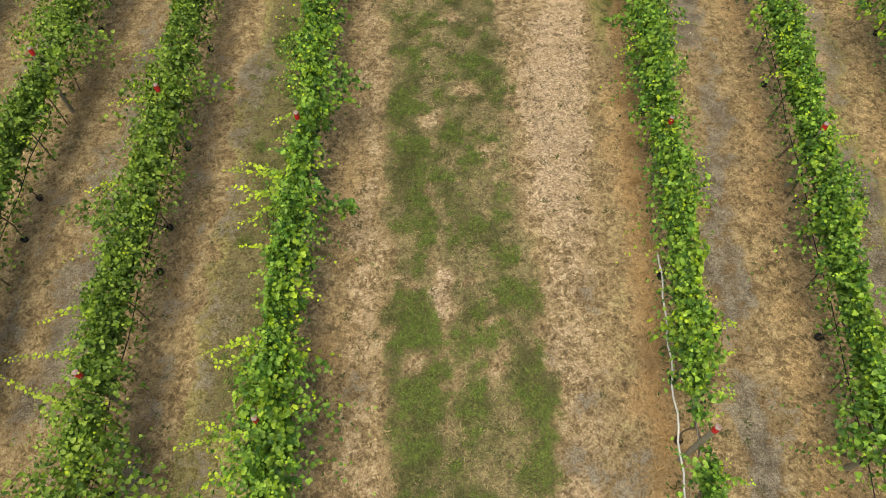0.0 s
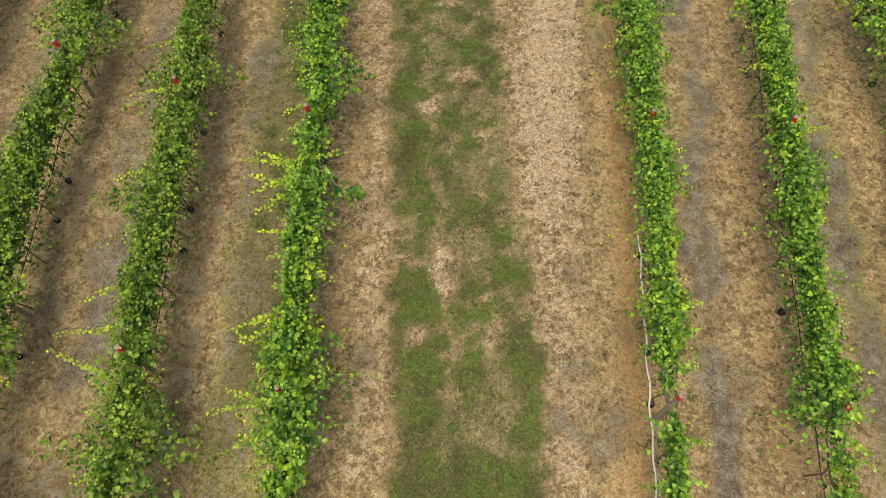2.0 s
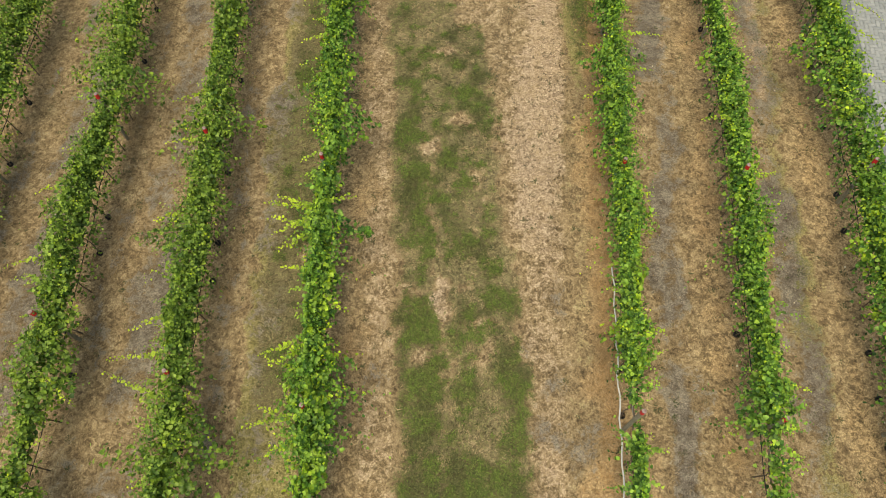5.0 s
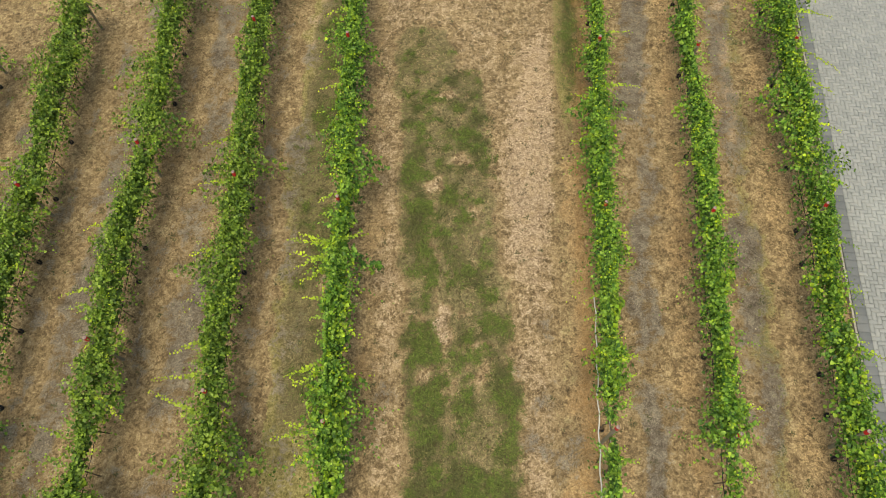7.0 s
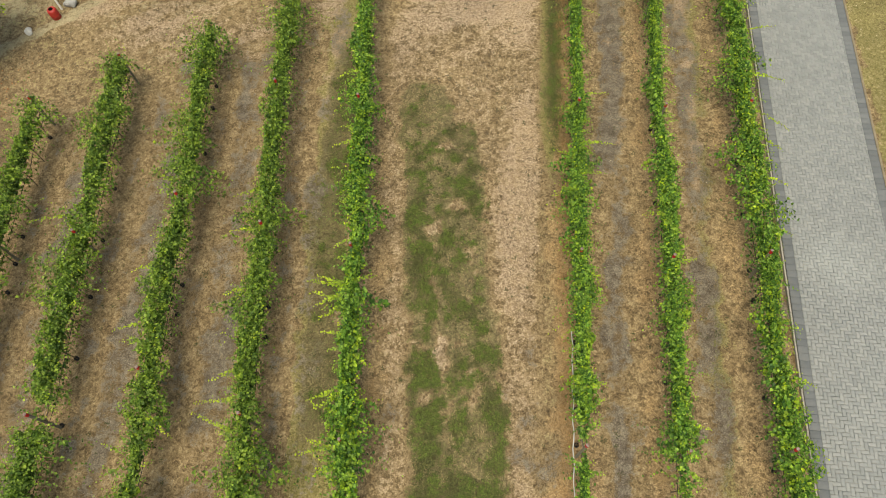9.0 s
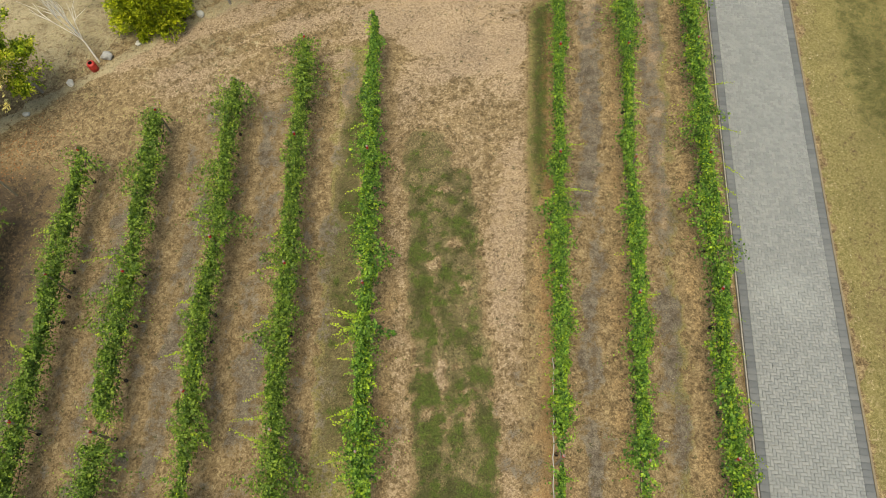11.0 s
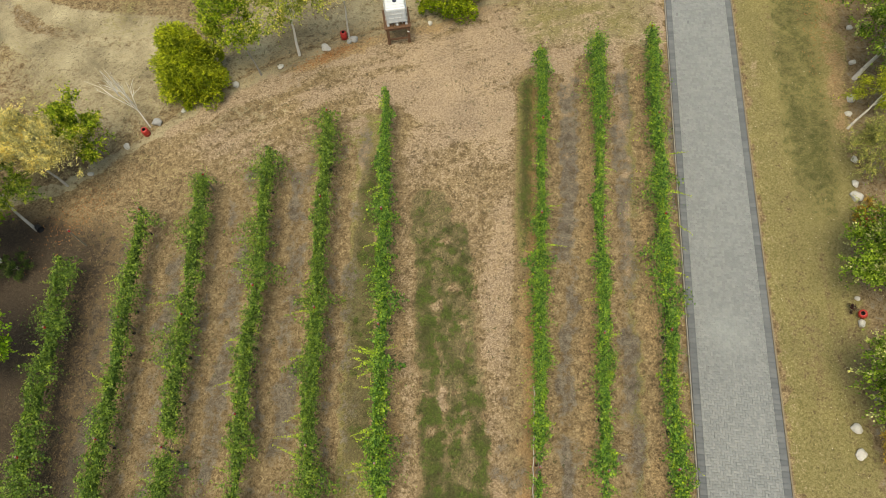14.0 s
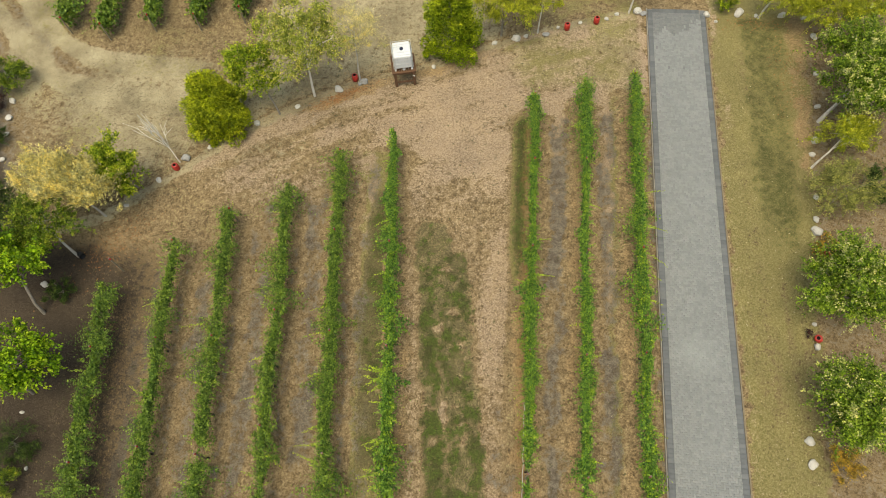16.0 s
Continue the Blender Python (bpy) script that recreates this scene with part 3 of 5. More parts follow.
    soil = np.maximum(soil + 0.38 * rut + 0.34 * beyond * ramp(wx + 0.5 * (wy - 20), -24.0, -26.5) * ramp(np.abs(y - lane), 1.8, 2.6) * (0.4 + fbm(x, y, 1.5, 92)), 0.16 * border) + 0.34 * bed_right + 0.20 * ramp(wx, -17.2, -19.0) * ramp(wy, 14.0, 12.0) + 0.40 * ramp(wx + 0.41 * (wy - 20), -26.6, -27.6) * ramp(wy, 27, 22)
    soil = soil + aisle * (1 - strip) * 0.16 * fbm(x, y, 1.0, 87) + 0.14 * headland * ramp(fbm(x, y, 1.5, 89), 0.52, 0.72) + 0.16 * headland * ramp(fbm(x * 0.16, stone_y - y, 0.42, 94, 3), 0.50, 0.66)
    d = wx - row_x(ROWS[0], wy)
    turf = ramp(d, -1.7, -1.1) * ramp(d, -0.2, -0.4) * ramp(wy, 19, 17)
    soil = soil * (1 - 0.5 * turf) + 0.30 * turf * fbm(x, y, 0.5, 86, 3)
    thatch = 0.9 * ramp(wx - line_l1, -1.9, -1.2) * ramp(wx - line_l1, -0.2, -0.5) * ramp(wy, 1.5, 3.5) * ramp(wy, 18, 15) + strip * (0.85 - 0.75 * worn) + 0.30 * ramp(row_near, 0.5, 1.0) * (1 - aisle) * (1 - lawn) * ramp(wx, 5.2, 5.8) * ramp(wx, 8.0, 7.2)
    speck = np.clip(0.12 + 0.30 * headland + 0.15 * mid + 0.45 * aisle * (1 - strip) + 0.45 * beyond - 0.6 * lawn, 0, 1)

    z = 0.05 * (fbm(x, y, 2.2, 91) - 0.5) + 0.05 * (fbm(x, y, 0.5, 93, 3) - 0.5)
    on_drive = ramp(x, DRIVE_X + DRIVE_LEAN * y - 0.35, DRIVE_X + DRIVE_LEAN * y - 0.1) * ramp(x, DRIVE_X + DRIVE_W + DRIVE_LEAN * y + 0.35, DRIVE_X + DRIVE_W + DRIVE_LEAN * y + 0.1)
    z = z * (1 - on_drive) - 0.045 * on_drive
    nx, ny = len(xs), len(ys)
    k = np.arange(nx * ny).reshape(ny, nx)
    quads = np.stack((k[:-1, :-1], k[:-1, 1:], k[1:, 1:], k[1:, :-1]), -1).reshape(-1, 4)
    me = poly_mesh("ground", np.stack((x, y, z), -1).reshape(-1, 3), quads, smooth=True)
    for name, layer in (("green", green), ("olive", olive), ("pale", pale), ("rust", rust), ("soil", soil), ("sand", sand), ("speck", speck), ("mulch_shade", mulch_shade), ("thatch", thatch), ("mown", np.maximum(lawn * (1 - bed_right), np.maximum(0.8 * ramp(sand, 0.35, 0.6), 0.55 * ramp(headland, 0.2, 0.7))))):
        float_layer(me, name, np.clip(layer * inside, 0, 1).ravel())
    me.materials.append(GROUND)
    ob = tagged(new("ground", me), "dry straw-coloured vineyard ground with bare soil and live grass", "ground", kind="structure")
    return ob, (xs, ys, green, z, np.clip(rust, 0, 1), np.clip(soil + 0.5 * olive, 0, 1))


GROUND_GRID = build_ground()[1]


def ground_at(px, py, layer=2):
    """The layer's value (2 live grass, 3 height) at places in the plan."""
    xs, ys = GROUND_GRID[0], GROUND_GRID[1]
    i = np.clip(np.searchsorted(xs, px) - 1, 0, len(xs) - 2)
    j = np.clip(np.searchsorted(ys, py) - 1, 0, len(ys) - 2)
    return GROUND_GRID[layer][j, i]


# ---- vines ----
def canopy_arrays(rng, row_at, y0, y1, half, low, high, count, size, fresh, thin):
    """Leaves of a stretch of hedge round the row's line: verts, quads and freshness per vert."""
    y = rng.uniform(y0 - 0.12, y1 + 0.12, count)
    share = np.ones(count)
    for a, b, s in thin:
        share = np.minimum(share, 1 - (1 - s) * ramp(y, a - 0.25, a + 0.15) * ramp(y, b + 0.25, b - 0.15))
    keep = rng.rand(count) < np.clip(share * 1.1, 0.12, 1)
    y, share = y[keep], share[keep]
    n = len(y)
    seed = 300 + int(abs(row_at(0)) * 10)
    angle = rng.uniform(-2.05, 2.05, n)
    depth = 0.92 - 0.60 * rng.rand(n) ** 1.5
    flank = np.where(angle > 0, 7.0, -7.0)
    lump = 0.10 + 1.75 * ramp(fbm(y, angle * 0.5, 0.36, seed, 3), 0.22, 0.78)
    heft = 0.50 + 1.0 * ramp(fbm(y, 0 * y, 1.5, seed + 2, 2), 0.28, 0.72)
    wide = half * share * lump * heft * (0.25 + 1.50 * ramp(fbm(y, flank, 0.70, seed + 3, 3), 0.25, 0.75))
    tall = 0.5 * (high - low) * (0.55 + 0.45 * share) * (0.55 + 0.35 * vnoise(y, y * 0, 0.9, seed + 5) + 0.45 * fbm(y, angle * 0.4, 0.3, seed + 6, 2))
    mid = 0.5 * (high + low) + 0.08 - 0.10 * (1 - share)
    sway = 0.34 * (vnoise(y, y * 0, 2.3, seed + 7) - 0.5)
    px = row_at(y) + sway + depth * wide * np.sin(angle)
    pz = mid + depth * tall * np.cos(angle)
    place = np.stack((px, y, pz), 1)
    out = np.stack((np.sin(angle), np.zeros(n), np.cos(angle) * 1.1 + 0.45), 1)
    normal = unit(out + rng.normal(0, 0.95, (n, 3)))
    hang = np.stack((np.sin(angle) * 0.7, rng.normal(0, 0.8, n), -0.35 + 0.3 * rng.normal(0, 1, n)), 1)
    sizes = size * rng.uniform(0.45, 1.35, n)
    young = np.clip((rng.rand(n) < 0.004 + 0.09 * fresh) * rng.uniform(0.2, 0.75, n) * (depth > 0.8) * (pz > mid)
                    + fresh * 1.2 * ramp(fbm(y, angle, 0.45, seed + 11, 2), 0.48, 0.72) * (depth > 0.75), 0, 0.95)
    return place, hang, normal, sizes, young


def bunch_arrays(rng, row_at, y0, y1, half, size, fresh, thin, shoots=40, k=13):
    """Leaves set along the shoots that rise from the cordon and arch out to both sides."""
    y = rng.uniform(y0 - 0.05, y1 + 0.05, shoots)
    share = np.ones(shoots)
    for a, b, s in thin:
        share = np.minimum(share, 1 - (1 - s) * ramp(y, a - 0.25, a + 0.15) * ramp(y, b + 0.25, b - 0.15))
    keep = rng.rand(shoots) < share * 1.15 * (0.10 + 1.75 * vnoise(y, y * 0, 0.45, 360 + int(abs(row_at(0)) * 10)))
    y, share = y[keep], share[keep]
    m = len(y)
    side = rng.normal(0, 0.72, m)
    bulk = fbm(y, np.where(side > 0, 7.0, -7.0), 0.8, 340 + int(abs(row_at(0)) * 10), 2)
    heft = 0.50 + 1.0 * ramp(fbm(y, 0 * y, 1.5, 302 + int(abs(row_at(0)) * 10), 2), 0.28, 0.72)
    side = side * heft * (0.20 + 1.55 * bulk)
    length = rng.uniform(0.45, 1.15, m) * (0.6 + 0.4 * share) * (0.45 + 0.9 * bulk) * (0.5 + 0.5 * heft)
    along = rng.normal(0, 0.30, m)
    t = np.tile(np.linspace(0.12, 1.0, k), (m, 1))
    s, ln, al, yy = side[:, None], length[:, None], along[:, None], y[:, None]
    px = row_at(yy) + ln * (0.75 * half / 0.40) * (0.55 * s * t + 0.30 * np.sign(s) * np.abs(s) * t ** 2)
    py = yy + ln * al * t
    pz = 0.92 + ln * (t * (1.05 - 0.12 * s ** 2) - 0.34 * np.abs(s) * t ** 2)
    place = np.stack((px, py, pz), -1).reshape(-1, 3)
    n = len(place)
    tt = t.ravel()
    place += rng.normal(0, 0.045, (n, 3))
    out = np.repeat(np.stack((s[:, 0], al[:, 0], 0 * al[:, 0]), 1), k, 0)
    spin = rng.uniform(0, 2 * math.pi, n)
    hang = np.stack((np.cos(spin), np.sin(spin), rng.normal(-0.3, 0.35, n)), 1) + 0.4 * out
    normal = unit(np.stack((0.5 * out[:, 0], 0 * tt, 0.85 + 0 * tt), 1) + rng.normal(0, 0.62, (n, 3)))
    sizes = size * (1.25 - 0.70 * tt) * rng.uniform(0.75, 1.20, n)
    youth = np.repeat((rng.rand(m) < 0.02 + 0.75 * fresh * ramp(np.abs(side), 0.1, 0.6)), k)
    young = np.clip(ramp(tt, 0.55, 1.0) * (0.06 + 0.80 * youth) + 0.35 * fresh * youth, 0, 0.95)
    return place, hang, normal, sizes, young


def shoot_arrays(rng, start, way, length, size):
    """A trailing shoot: leaves set alternately along a drooping line; also the line itself."""
    n = max(4, int(length / 0.042))
    t = np.linspace(0.05, 1, n)
    way = np.array(way) / np.linalg.norm(way)
    line = np.array(start) + np.outer(t * length, way) + np.outer(-0.22 * length * t ** 2, (0, 0, 1))
    line += rng.normal(0, 0.015, line.shape)
    side = np.cross(way, (0, 0, 1))
    hang = np.where(np.arange(n)[:, None] % 2, side, -side) + 0.7 * way + rng.normal(0, 0.25, (n, 3))
    normal = np.tile((0, 0, 1.0), (n, 1)) + rng.normal(0, 0.35, (n, 3))
    sizes = size * (1.0 - 0.62 * t) * rng.uniform(0.75, 1.1, n)
    return line, hang, normal, sizes, 0.35 + 0.6 * t


# long trailing shoots that stand out from the hedges: row, y, side, length, slope
SHOOTS = {"L1": ((6.35, -1, 0.95, 0.25), (5.95, -1, 0.85, 0.20), (6.45, -1, 0.7, 0.3), (6.15, -1, 0.75, 0.25), (5.8, -1, 0.6, 0.15), (3.4, -1, 0.55, 0.3), (2.0, -1, 0.7, 0.2), (1.7, -1, 0.6, 0.2), (5.0, -1, 0.45, 0.1), (3.55, -1, 0.75, 0.3), (2.95, -1, 0.62, 0.25), (2.15, -1, 0.9, 0.2), (6.6, 1, 0.45, 0.1),
                 (4.55, 1, 0.50, 0.1), (2.4, 1, 0.4, 0.0), (11.2, -1, 0.5, 0.2), (14.0, -1, 0.6, 0.2)),
          "L2": ((3.1, -1, 0.95, 0.2), (3.9, -1, 0.7, 0.2), (9.3, -1, 0.7, 0.2), (8.0, -1, 0.6, 0.2), (6.2, -1, 0.6, 0.2), (2.3, -1, 1.1, 0.2)),
          "L3": ((9.4, -1, 0.7, 0.2), (5.0, -1, 0.8, 0.2), (2.6, 1, 0.9, 0.2), (6.8, -1, 0.6, 0.2)),
          "L4": ((8.1, -1, 1.3, 0.2), (5.2, -1, 0.6, 0.2), (10.0, 1, 0.7, 0.1)), "L5": ((4.6, -1, 0.7, 0.2), (9.0, -1, 0.6, 0.2)), "L6": ((5.5, -1, 0.6, 0.2), (8.6, -1, 0.5, 0.2)),
          "R1": ((11.0, -1, 0.55, 0.1), (11.5, 1, 0.85, 0.3), (10.4, 1, 0.6, 0.2), (13.3, 1, 0.7, 0.2), (9.9, -1, 0.6, 0.1), (4.0, 1, 0.4, 0.1), (17.0, 1, 0.6, 0.1)),
          "R2": ((9.2, -1, 0.5, 0.1), (7.6, 1, 0.5, 0.1), (3.3, 1, 0.45, 0.1), (15.5, 1, 0.5, 0.1), (20.0, -1, 0.6, 0.1)),
          "R3": ((14.4, 1, 0.95, 0.25), (13.0, 1, 1.05, 0.15), (16.2, 1, 0.9, 0.3), (10.6, 1, 0.6, 0.1), (4.6, 1, 0.5, 0.1), (9.0, 1, 0.5, 0.2), (12.0, 1, 0.7, 0.2))}


def grape_vine(rng, row, y, step, label, group, count=640, size=0.073, detail=True):
    name, at, lean, near, far, half, fresh, thin = row[:8]
    x = at + lean * y
    size = size * 1.06 if name == "L1" else size
    vine = thing("grape_vine", (x, y, 0), label, "grapevine", group)
    line = lambda yy: at + lean * yy
    sets = [canopy_arrays(rng, line, y - step / 2, y + step / 2, half, 0.44 if detail else 0.30, 1.70, count, size, fresh, thin)]
    sets.append(bunch_arrays(rng, line, y - step / 2, y + step / 2, half, size, fresh, thin, 70 if detail else 26))
    # a skirt of leaves hanging below the cordon
    sy = rng.uniform(y - step / 2, y + step / 2, 110)
    for a, b, s in thin:
        sy = sy[(sy < a) | (sy > b) | (rng.rand(len(sy)) < s * 0.7)]
    m = len(sy)
    skirt = np.stack((line(sy) + rng.normal(0, 0.15, m), sy, rng.uniform(0.28, 0.95, m)), 1)
    away = np.stack((rng.normal(0, 1, m), rng.normal(0, 0.6, m), rng.normal(-0.6, 0.4, m)), 1)
    sets.append((skirt, away, unit(np.stack((away[:, 0], 0 * sy, 0.8 + 0 * sy), 1) + rng.normal(0, 0.4, (m, 3))), size * rng.uniform(0.6, 1.1, m), 0 * sy))
    stems = []
    for _ in range((4 if name == "L1" else 8) if detail else 1):
        side = rng.choice((-1, -1, 1)) if at < 0 else rng.choice((-1, 1, 1))
        yy = y + rng.uniform(-step / 2, step / 2)
        start = (line(yy) + side * half * 0.45, yy, rng.uniform(1.05, 1.6))
        way = (side, rng.uniform(-0.8, 0.8), rng.uniform(-0.15, 0.5))
        got = shoot_arrays(rng, start, way, rng.uniform(0.20, 0.62) * rng.uniform(0.5, 1.0), size * 1.15)
        sets.append((*got[:4], got[4] * rng.uniform(0.0, 0.35 + fresh)))
    for yy, side, length, slope in SHOOTS.get(name, ()) if detail else ():
        if y - step / 2 <= yy < y + step / 2:
            start = (line(yy) + side * half * 0.45, yy, 1.42)
            got = shoot_arrays(rng, start, (side, rng.uniform(-0.7, 0.6), slope), length + 0.15, size * 1.35)
            sets.append(got)
            stems.append(([tuple(p - np.array((x, y, 0))) for p in got[0][::2]], [0.006] * len(got[0][::2])))
    place, hang, normal, sizes, young = (np.concatenate([s[k] for s in sets]) for k in range(5))
    shape = LOBED if name == "L1" and y < 7.5 else BROAD
    v, q = leaf_arrays(place - np.array((x, y, 0)), hang, normal, sizes, shape)
    me = poly_mesh("canopy", v, q)
    float_layer(me, "young", np.repeat(young, len(shape)))
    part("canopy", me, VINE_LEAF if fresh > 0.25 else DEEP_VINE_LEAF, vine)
    # a crooked dark trunk with two arms along the wire
    bend = rng.uniform(-0.07, 0.07, 4)
    trunk = [(0, 0, -0.05), (bend[0] * 0.4, bend[1] * 0.4, 0.2), (bend[0], bend[1], 0.5), (bend[2] * 0.5, bend[3] * 0.5, 0.84)]
    part("trunk", tubes_mesh("trunk", [(trunk, [0.017, 0.013, 0.012, 0.012])], 6), VINE_BARK, vine, "dark crooked woody trunk")
    arm = [(bend[0] * 0.3, -0.48, 0.92), (bend[2], -0.2, 0.90), trunk[-1], (bend[3], 0.2, 0.90), (bend[1] * 0.3, 0.48, 0.92)]
    part("cordon_arm", tubes_mesh("cordon_arm", [(arm, [0.012, 0.018, 0.024, 0.018, 0.012])], 6), VINE_BARK, vine)
    for stem in stems:
        part("shoot_stem", tubes_mesh("shoot_stem", [stem], 5), VINE_BARK, vine)
    if detail and rng.rand() < 0.42:
        bm = bmesh.new()
        lathe(bm, [(0.056, -0.02), (0.061, 0.065), (0.066, 0.073), (0.061, 0.076), (0.052, 0.065), (0.040, 0.035), (0.01, 0.02)], 10)
        part("collar", bm, BLACK_PLASTIC, vine, "black plastic collar round the trunk foot")
    return vine


rng = np.random.RandomState(11)
for row in ROWS:
    step = 0.94
    look_of = "fresh lime-green leafy grapevine trained on a wire" if row[6] > 0.25 else "dark green leafy grapevine trained on a wire"
    y = row[4] - step / 2
    while y > row[3]:
        grape_vine(rng, row, y, step, look_of, "vines of row " + row[0])
        y -= step
for x, y in FAR_ROWS:
    row = ("far", x + 0.06 * y, -0.06, y, y + 7, 0.36, 0.24, (), ())
    for k in range(6):
        grape_vine(rng, row, y + 0.5 + 1.0 * k, 1.0, "dark green leafy grapevine beyond the sandy track", "vines beyond the track", 330, 0.14, False)


def trellis_post(place, height, lean_x, label):
    post = thing("trellis_post", place, label, "post", "trellis posts")
    post.rotation_euler = (rng.uniform(-0.03, 0.03), lean_x, rng.uniform(0, 1.5))
    bm = bmesh.new()
    lathe(bm, [(0.044, -0.2), (0.043, 0.0), (0.042, height * 0.5), (0.041, height - 0.16)], 10)
    part("pole", bm, POST_WOOD, post)
    bm = bmesh.new()
    lathe(bm, [(0.041, height - 0.16), (0.045, height - 0.155), (0.045, height - 0.015)], 10)
    part("painted_band", bm, RED_PAINT, post, "red painted band at the post's head")
    bm = bmesh.new()
    lathe(bm, [(0.045, height - 0.015), (0.040, height), (0.001, height + 0.004)], 10)
    part("post_top", bm, POST_TOP, post, "pale weathered end grain")
    return post


for row in ROWS:
    for y in row[8]:
        trellis_post((row_x(row, y) + rng.uniform(-0.03, 0.03), y, 0), 1.72, rng.uniform(-0.03, 0.03), "grey wooden trellis post with a red painted head")
    end = row[4] + (0.1 if row[0] != "L6" else 1.3)
    trellis_post((row_x(row, end), end, 0), 1.55, 0.0, "grey wooden end post with a red painted head")
for x, y in FAR_ROWS:
    trellis_post((x, y - 0.1, 0), 1.5, 0.0, "grey wooden end post with a red painted head")

for row in ROWS:
    for name, z, radius, mat, label, off in (("trellis_wire", 0.92, 0.004, WIRE, "thin galvanised trellis wire under the leaves", 0.0),
                                             ("irrigation_hose", 0.62, 0.009 if row[0] != "R1" else 0.016, BLACK_PLASTIC if row[0] != "R1" else WHITE_PIPE,
                                              "black plastic drip hose along the vine row" if row[0] != "R1" else "white weathered drip pipe along the vine row", -0.15 if row[0] == "R1" else 0.0)):
        lo, hi = row[3], row[4] if mat is not WHITE_PIPE else 5.8
        pts, n = [], 40
        for k in range(n + 1):
            y = lo + (hi - lo) * k / n
            pts.append((row_x(row, y) + off + 0.02 * math.sin(k * 1.7), y, z - (0.05 * abs(math.sin(k * 0.6)) if name[0] == "i" else 0)))
        me = tubes_mesh(name, [(pts, [radius] * len(pts))], 6)
        me.materials.append(mat)
        tagged(new(name, me), label, "hose" if name[0] == "i" else "wire", "hoses" if name[0] == "i" else "wires")

# ---- trees and shrubs ----
BIRCH_BARK = plain("pale_bark", (0.42, 0.39, 0.34), (0.66, 0.63, 0.57), 6.0, 0.8, relief=0.5, dirt=(0.16, 0.14, 0.12))
GREY_BARK = plain("grey_bark", (0.16, 0.14, 0.115), (0.32, 0.29, 0.25), 7.0, 0.9, relief=0.7)
WHITE_BARK = plain("white_bark", (0.60, 0.57, 0.51), (0.80, 0.77, 0.71), 6.0, 0.8, relief=0.4)
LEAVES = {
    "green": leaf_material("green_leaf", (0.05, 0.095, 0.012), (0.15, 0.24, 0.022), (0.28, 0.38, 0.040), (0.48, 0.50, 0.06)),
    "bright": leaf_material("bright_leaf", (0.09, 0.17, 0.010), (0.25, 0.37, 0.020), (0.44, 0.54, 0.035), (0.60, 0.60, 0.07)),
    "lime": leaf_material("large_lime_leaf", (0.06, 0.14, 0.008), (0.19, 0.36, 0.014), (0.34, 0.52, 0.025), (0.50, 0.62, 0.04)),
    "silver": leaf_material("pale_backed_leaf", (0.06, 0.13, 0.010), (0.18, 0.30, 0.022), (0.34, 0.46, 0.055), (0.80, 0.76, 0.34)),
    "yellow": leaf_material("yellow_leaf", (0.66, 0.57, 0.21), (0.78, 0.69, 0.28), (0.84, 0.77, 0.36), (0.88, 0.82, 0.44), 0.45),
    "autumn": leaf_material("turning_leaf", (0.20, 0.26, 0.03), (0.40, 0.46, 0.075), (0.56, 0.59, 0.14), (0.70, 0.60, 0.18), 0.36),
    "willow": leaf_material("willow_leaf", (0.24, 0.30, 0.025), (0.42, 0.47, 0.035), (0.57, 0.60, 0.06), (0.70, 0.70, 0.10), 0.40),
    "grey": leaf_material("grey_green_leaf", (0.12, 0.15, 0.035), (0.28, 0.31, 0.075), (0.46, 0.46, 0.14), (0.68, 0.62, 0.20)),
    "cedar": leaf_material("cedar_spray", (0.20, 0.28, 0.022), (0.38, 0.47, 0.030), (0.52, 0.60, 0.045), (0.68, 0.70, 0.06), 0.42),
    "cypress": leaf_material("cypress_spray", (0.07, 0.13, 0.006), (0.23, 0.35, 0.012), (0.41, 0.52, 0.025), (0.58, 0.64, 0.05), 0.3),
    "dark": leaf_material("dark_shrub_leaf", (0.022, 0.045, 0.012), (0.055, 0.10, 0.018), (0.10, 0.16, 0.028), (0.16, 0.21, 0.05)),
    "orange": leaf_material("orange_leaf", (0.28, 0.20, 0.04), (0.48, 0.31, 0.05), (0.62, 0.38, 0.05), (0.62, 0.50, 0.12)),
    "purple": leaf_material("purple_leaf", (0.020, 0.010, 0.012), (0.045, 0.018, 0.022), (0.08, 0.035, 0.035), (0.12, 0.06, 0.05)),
}


